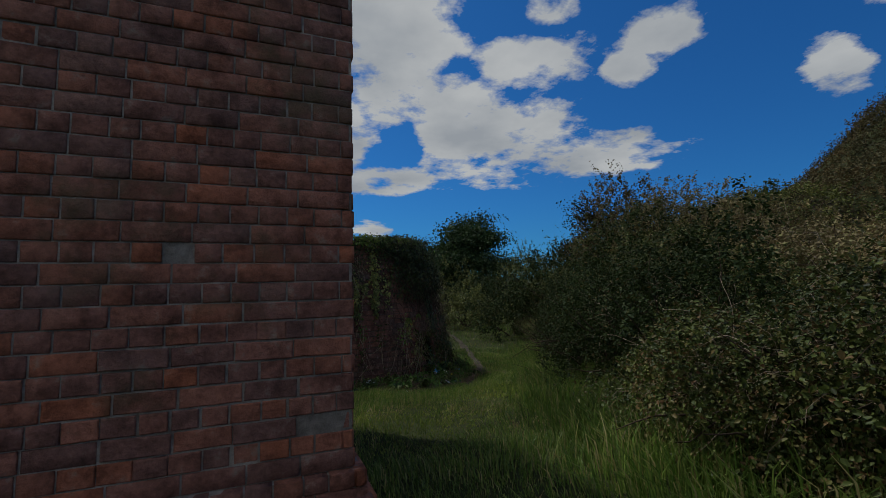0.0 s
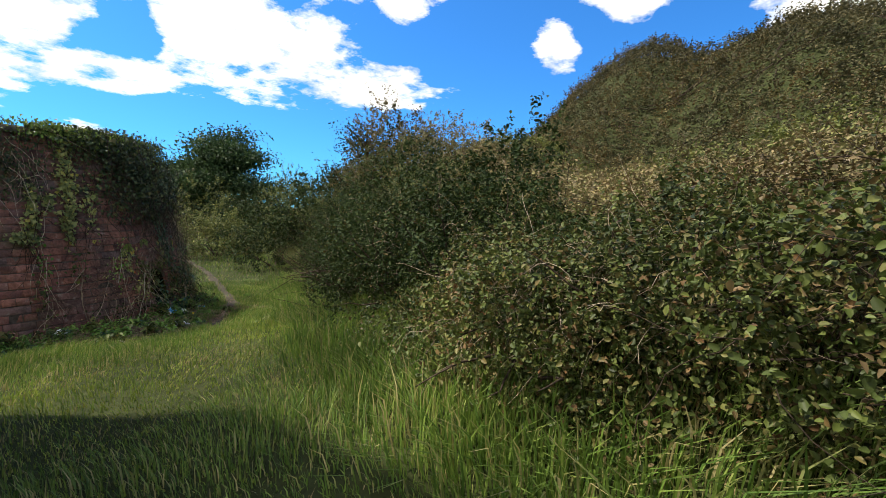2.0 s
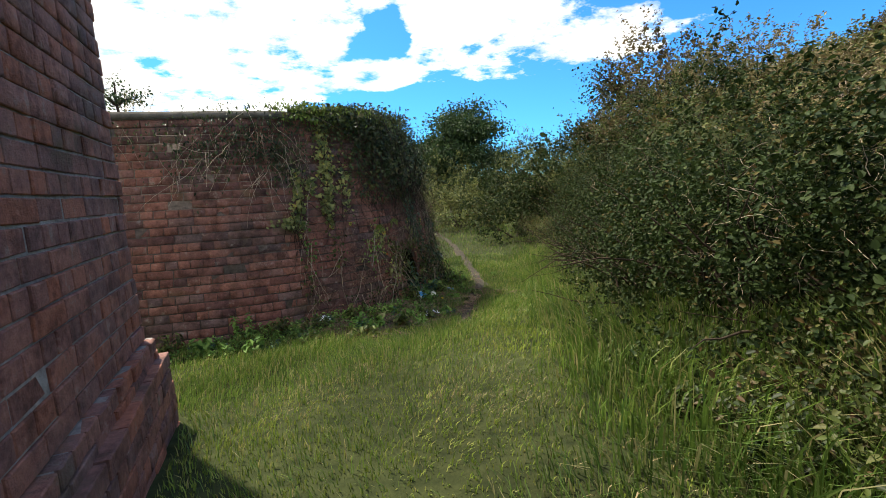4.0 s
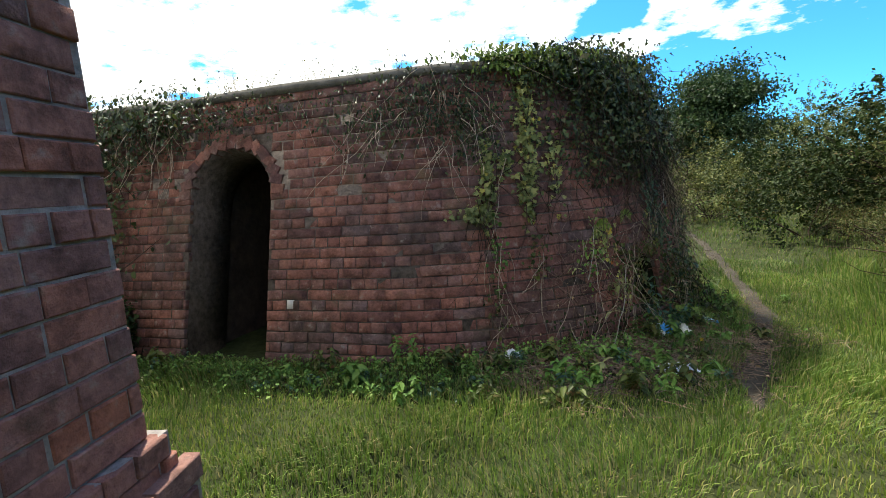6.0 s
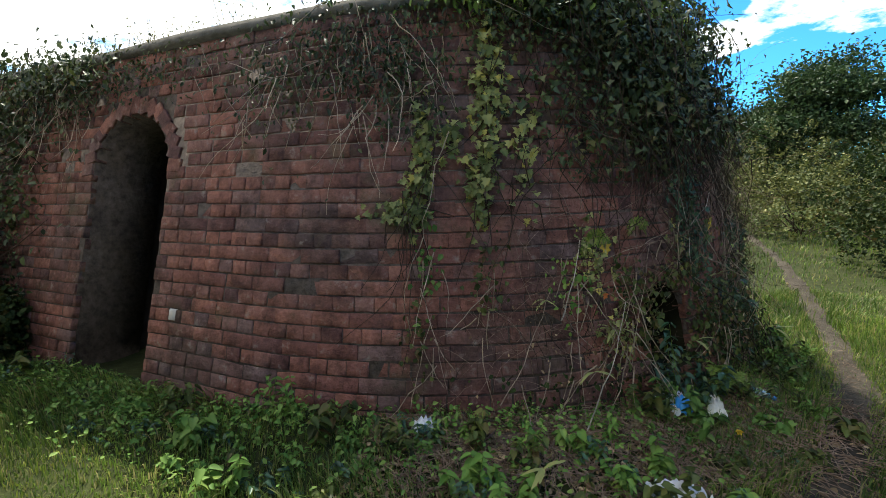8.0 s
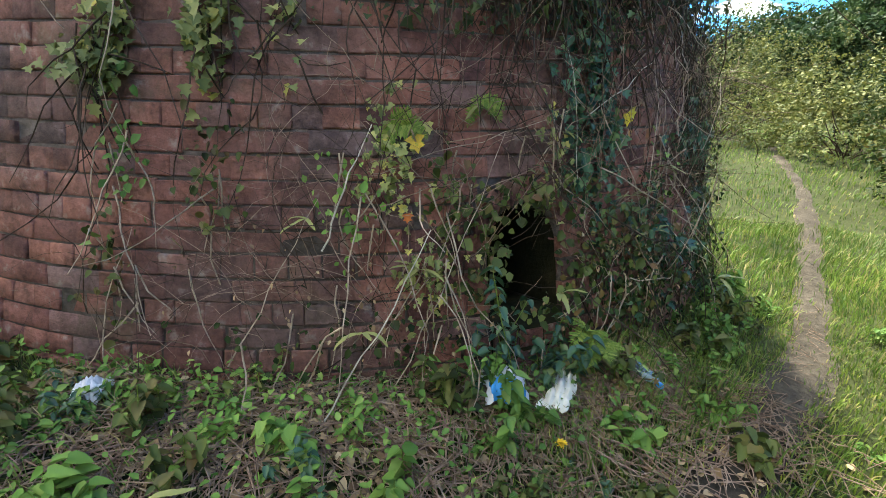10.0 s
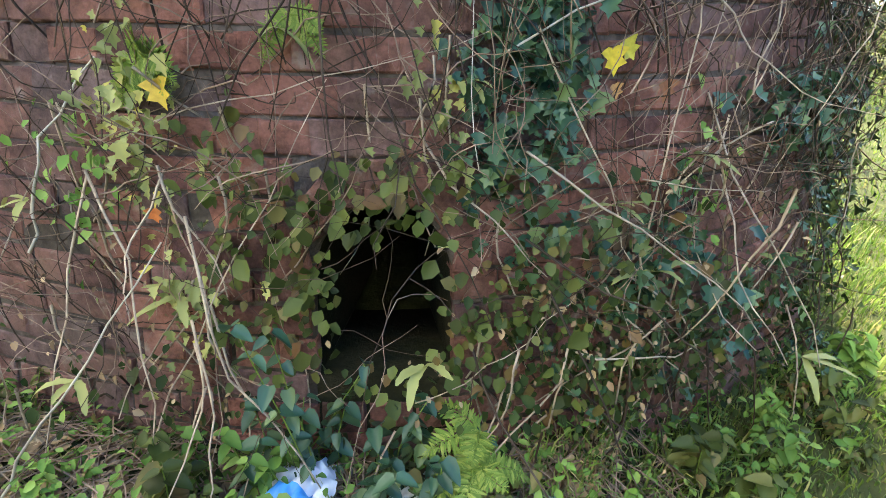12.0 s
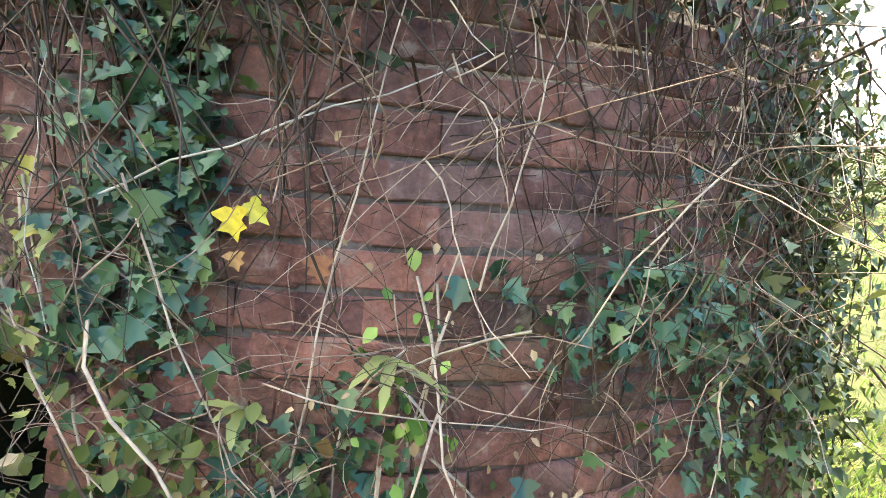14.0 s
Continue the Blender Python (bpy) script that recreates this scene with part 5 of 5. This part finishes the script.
# autumn leaves on the wall
for i, (u, z, mat, s, lb) in enumerate(((2.81, 0.90, (0.62, 0.47, 0.04), 0.042, "bright yellow dying ivy leaf"), (2.85, 0.92, (0.55, 0.50, 0.08), 0.036, "bright yellow dying ivy leaf"), (2.82, 0.83, (0.50, 0.27, 0.10), 0.042, "curled orange ivy leaf"),
                                        (1.68, 0.55, (0.55, 0.17, 0.05), 0.05, "orange-red dead leaf"), (2.98, 0.83, (0.34, 0.15, 0.08), 0.055, "brown dead leaf"), (1.72, 0.82, (0.58, 0.40, 0.05), 0.05, "yellow dying leaf"))):
    m, n, l, b = material("autumn_leaf", 0.6, 0.3)
    t = noise_node(n, l, 60, 4)
    r = ramp_node(n, [(0.3, tuple(c * 0.6 for c in mat)), (0.7, mat)])
    l.new(t.outputs["Fac"], r.inputs[0])
    l.new(r.outputs[0], b.inputs["Base Color"])
    p = rw(u, z, 0.07)
    v, f = leaf_arrays(np.zeros((1, 3)), rw_normal(u)[None], s * 1.3, width=0.95, spread=0.15, rng=np.random.default_rng(900 + i), point=np.array([[0.2, 0, -1.0]]), shape=IVY_LEAF, curl=0.2)
    ob = tagged(quick("dying_leaf", v, f, m), lb + " on the wall", "leaf")
    ob.location = p


# ---- dead stems and leaves on the ground ----
def strewn(n, seed):
    rng = np.random.default_rng(seed)
    lines = []
    for i in range(n):
        u, o = rng.uniform(0.5, 3.0), abs(rng.normal(0.35, 0.32)) + 0.03
        x, y = foot(u, o)
        a, ln = rng.uniform(0, 6.28), rng.uniform(0.08, 0.32)
        d = np.array([math.cos(a), math.sin(a), 0])
        p0, p1 = np.array([x, y]) - d[:2] * ln / 2, np.array([x, y]) + d[:2] * ln / 2
        z0, z1 = foot_z(*p0) + rng.uniform(0.004, 0.05), foot_z(*p1) + rng.uniform(0.004, 0.05)
        lines.append([(*p0, z0), (x + rng.normal(0, 0.01), y + rng.normal(0, 0.01), (z0 + z1) / 2 + rng.uniform(0, 0.02)), (*p1, z1)])
    return tube_arrays(lines, 0.0028, 0.0016, 3)


v, f = strewn(2300, 41)
tagged(quick("dead_stalks", v, f, M_CANE), "dead brown stalks strewn at the wall foot", "dead stems", kind="stuff")
rng_d = np.random.default_rng(43)
dp = np.array([(*foot(rng_d.uniform(0.3, 2.9), abs(rng_d.normal(0.25, 0.25)) + 0.02), 0) for _ in range(3800)])
dp[:, 2] = land_z(dp[:, 0], dp[:, 1]) + rng_d.uniform(0.004, 0.03, len(dp))
tagged(leaves("dead_leaves", dp, np.array([0, 0, 1.0]) + np.zeros((len(dp), 3)), 0.04, M_DEADLEAF, rng=rng_d, spread=0.35), "brown dead leaves at the wall foot", "dead leaves", kind="stuff")
gp = np.array([(rng_d.uniform(-3, 4.6), rng_d.uniform(3.8, 7.6), 0) for _ in range(26000)])
gp = gp[(wall_gap(gp[:, 0], gp[:, 1]) > 0.02) & (rng_d.uniform(0, 1, len(gp)) < sstep(0.95, 0.2, wall_gap(gp[:, 0], gp[:, 1]))) & (off_path(gp[:, 0], gp[:, 1], 0.25) > 0.5)]
gp[:, 2] = land_z(gp[:, 0], gp[:, 1]) + rng_d.uniform(0.01, 0.10, len(gp))
tagged(leaves("ground_weeds", gp, np.array([0, 0, 1.0]) + np.zeros((len(gp), 3)), 0.032, M_NETTLE, rng=rng_d, spread=0.5, shape=OVATE), "low green weeds among the grass", "weeds", kind="stuff")


# dry bits trodden into the path
rng_t = np.random.default_rng(47)
bits = []
for _ in range(150):
    y = rng_t.uniform(4.9, 8.0)
    x = float(path_x(y)) + rng_t.normal(0, 0.09)
    a, ln = rng_t.uniform(0, 6.28), rng_t.uniform(0.03, 0.13)
    p0 = np.array([x, y, float(land_z(x, y)) + 0.02])
    p1 = p0 + np.array([math.cos(a) * ln, math.sin(a) * ln, 0.0])
    p1[2] = float(land_z(p1[0], p1[1])) + rng_t.uniform(0.016, 0.03)
    bits.append([p0, (p0 + p1) / 2 + np.array([0, 0, 0.004]), p1])
v, f = tube_arrays(bits, 0.0013, 0.0008, 3)
tagged(quick("trodden_straw", v, f, M_CANE), "dry straw trodden into the path", "straw", kind="stuff")


# ---- litter ----
def plain(name, colour, rough, spec=0.4, trans=0.0):
    m, n, l, b = material(name, rough, spec)
    t = noise_node(n, l, 30, 4)
    r = ramp_node(n, [(0.3, tuple(c * 0.8 for c in colour)), (0.7, colour)])
    l.new(t.outputs["Fac"], r.inputs[0])
    l.new(r.outputs[0], b.inputs["Base Color"])
    b.inputs["Transmission Weight"].default_value = trans
    return m


M_BAG = plain("white_film", (0.66, 0.68, 0.72), 0.35)
M_BLUE = plain("blue_print", (0.04, 0.30, 0.66), 0.4)
M_RAG = plain("grubby_white_cloth", (0.70, 0.69, 0.60), 0.8)
M_BOTTLE = plain("clear_plastic", (0.62, 0.86, 0.86), 0.12, 0.5, 0.7)
M_PETAL = plain("yellow_petal", (0.80, 0.52, 0.02), 0.5)


def crumple(name, at, sx, sy, lift, mat, label, seed, turn=0.0, category="litter", patch=None):
    """A crumpled sheet lying in the grass."""
    rng = np.random.default_rng(seed)
    k = 15
    a = np.linspace(-1, 1, k)
    A, B = np.meshgrid(a, a)
    edge = 1 + 0.12 * np.sin(3 * np.arctan2(B, A) + seed) + 0.08 * np.sin(7 * np.arctan2(B, A))
    ph = rng.uniform(0, 6.28, 6)
    Z = lift * (0.9 - 0.6 * np.maximum(np.abs(A), np.abs(B)) ** 2) + 0.022 * np.abs(np.sin(A * 5 + ph[0] + 2 * B)) + 0.018 * np.abs(np.sin(B * 7 + ph[1] - 3 * A)) + 0.008 * rng.normal(0, 1, A.shape)
    X, Y = A * sx * edge, B * sy * edge
    z = foot_z(*at)
    e = empty(name, (*at, z), label, category)
    e.rotation_euler = (0, 0, turn)
    vv = np.stack([X, Y, np.maximum(Z, 0.004)], -1).reshape(-1, 3)
    ff = [(i * k + j, i * k + j + 1, (i + 1) * k + j + 1, (i + 1) * k + j) for i in range(k - 1) for j in range(k - 1)]
    keep, blue = [], []
    for i, q in enumerate(ff):
        c = vv[list(q)].mean(0)
        (blue if patch and patch(c[0] / sx, c[1] / sy) else keep).append(q)
    quick("sheet", vv, keep, mat, e)
    if blue:
        quick("printed_patch", vv + np.array([0, 0, 0.001]), blue, M_BLUE, e, "bright blue printed patch")
    return e


crumple("plastic_bag", (3.30, 6.33), 0.085, 0.10, 0.09, M_BAG, "crumpled white plastic bag with a blue patch in the weeds", 1, 0.5, patch=lambda x, y: y < -0.1 and abs(x) < 0.75)
crumple("cloth_rag", (3.52, 6.42), 0.05, 0.14, 0.05, M_RAG, "grubby white rag lying on the grass", 2, -0.15)
crumple("plastic_wrapper", (3.12, 5.55), 0.12, 0.07, 0.05, M_BAG, "white plastic wrapper lying in the grass", 3, 0.2)
crumple("paper_scrap", (1.95, 5.70), 0.05, 0.05, 0.06, M_BAG, "crumpled white paper at the wall foot", 4, 0.3)
crumple("paper_scrap", (2.35, 4.95), 0.025, 0.02, 0.02, M_BAG, "small white paper scrap in the grass", 5, 0.3)
# crushed clear bottle
bottle = empty("plastic_bottle", (3.86, 6.66, foot_z(3.86, 6.66) + 0.06), "crushed clear plastic bottle with a blue-green tint in the grass", "bottle")
bottle.rotation_euler = (0, 0, -0.9)
prof = [(-0.085, 0.0), (-0.085, 0.026), (-0.07, 0.03), (-0.03, 0.024), (0.0, 0.03), (0.03, 0.027), (0.05, 0.02), (0.065, 0.011)]
bv, bf = [], []
for i, (x, r) in enumerate(prof):
    for k in range(12):
        a = k * math.pi / 6
        bv.append((x, r * math.cos(a) * (1 + 0.12 * math.sin(3 * a + i)), r * math.sin(a) * 0.75))
bf = [(i * 12 + k, i * 12 + (k + 1) % 12, (i + 1) * 12 + (k + 1) % 12, (i + 1) * 12 + k) for i in range(len(prof) - 1) for k in range(12)]
quick("body", bv, bf, M_BOTTLE, bottle)
cv2 = [(x, 0.0125 * math.cos(k * math.pi / 5), 0.0125 * math.sin(k * math.pi / 5)) for x in (0.063, 0.08) for k in range(10)]
cf2 = [(k, (k + 1) % 10, (k + 1) % 10 + 10, k + 10) for k in range(10)] + [tuple(range(10, 20))]
obj("cap", cv2, cf2, M_BLUE, bottle, "blue screw cap")
# dandelion
fx, fy = 3.55, 6.12
dz = foot_z(fx, fy)
flower = empty("dandelion", (fx, fy, dz), "yellow dandelion flower in the grass", "flower")
v, f = tube_arrays([[(0, 0, -0.01), (0.004, 0.002, 0.04), (0.002, 0.0, 0.085)]], 0.0025, 0.002, 5)
quick("stalk", v, f, M_FERN, flower)
v, f = leaf_arrays(np.tile([[0.002, 0.0, 0.088]], (44, 1)) + RNG.normal(0, 0.005, (44, 3)), np.array([[0, 0, 1.0]]) + np.zeros((44, 3)), 0.024, width=0.3, spread=0.3, rng=np.random.default_rng(3))
quick("petals", v, f, M_PETAL, flower, "yellow petals")
# pale stone in the brick face
sv, sf = brick_box(0.075, 0.085, 0.03, 0.015)
ms = Bricks().frame_of(rw(STONE_U, 0.37, 0.012), (*rw_frame(STONE_U)[1], 0), rw_normal(STONE_U))
st = tagged(quick("pale_stone", sv, sf, plain("pale_stone_mat", (0.5, 0.47, 0.42), 0.9)), "small pale stone set in the brick face", "stone")
st.matrix_basis = ms
# thin seed heads above the coping
for i in range(16):
    rng = np.random.default_rng(950 + i)
    u = rng.uniform(-4.5, 0.9)
    lines = [wander((rng.normal(0, 0.06), rng.normal(0, 0.06), 0), (rng.normal(0, 0.25), rng.normal(0, 0.2), 1), rng.uniform(0.12, 0.32), 5, 0.1, rng=rng) for _ in range(9)]
    e = empty("grass_tuft", tuple(rw(u, RW_TOP + 0.07, -0.15)), "dry seeding grass tuft on the coping", "grass", "coping tufts")
    v, f = tube_arrays(lines, 0.002, 0.001, 3)
    quick("stalk_tuft", v, f, M_STRAW, e)
    tips = np.array([ln[k] for ln in lines for k in (3, 4, 5)])
    tagged(leaves("seed_heads", tips, np.array([0, 0, 1.0]) + np.zeros((len(tips), 3)), 0.022, M_OLIVE, e, rng=rng, width=0.4), kind="stuff")
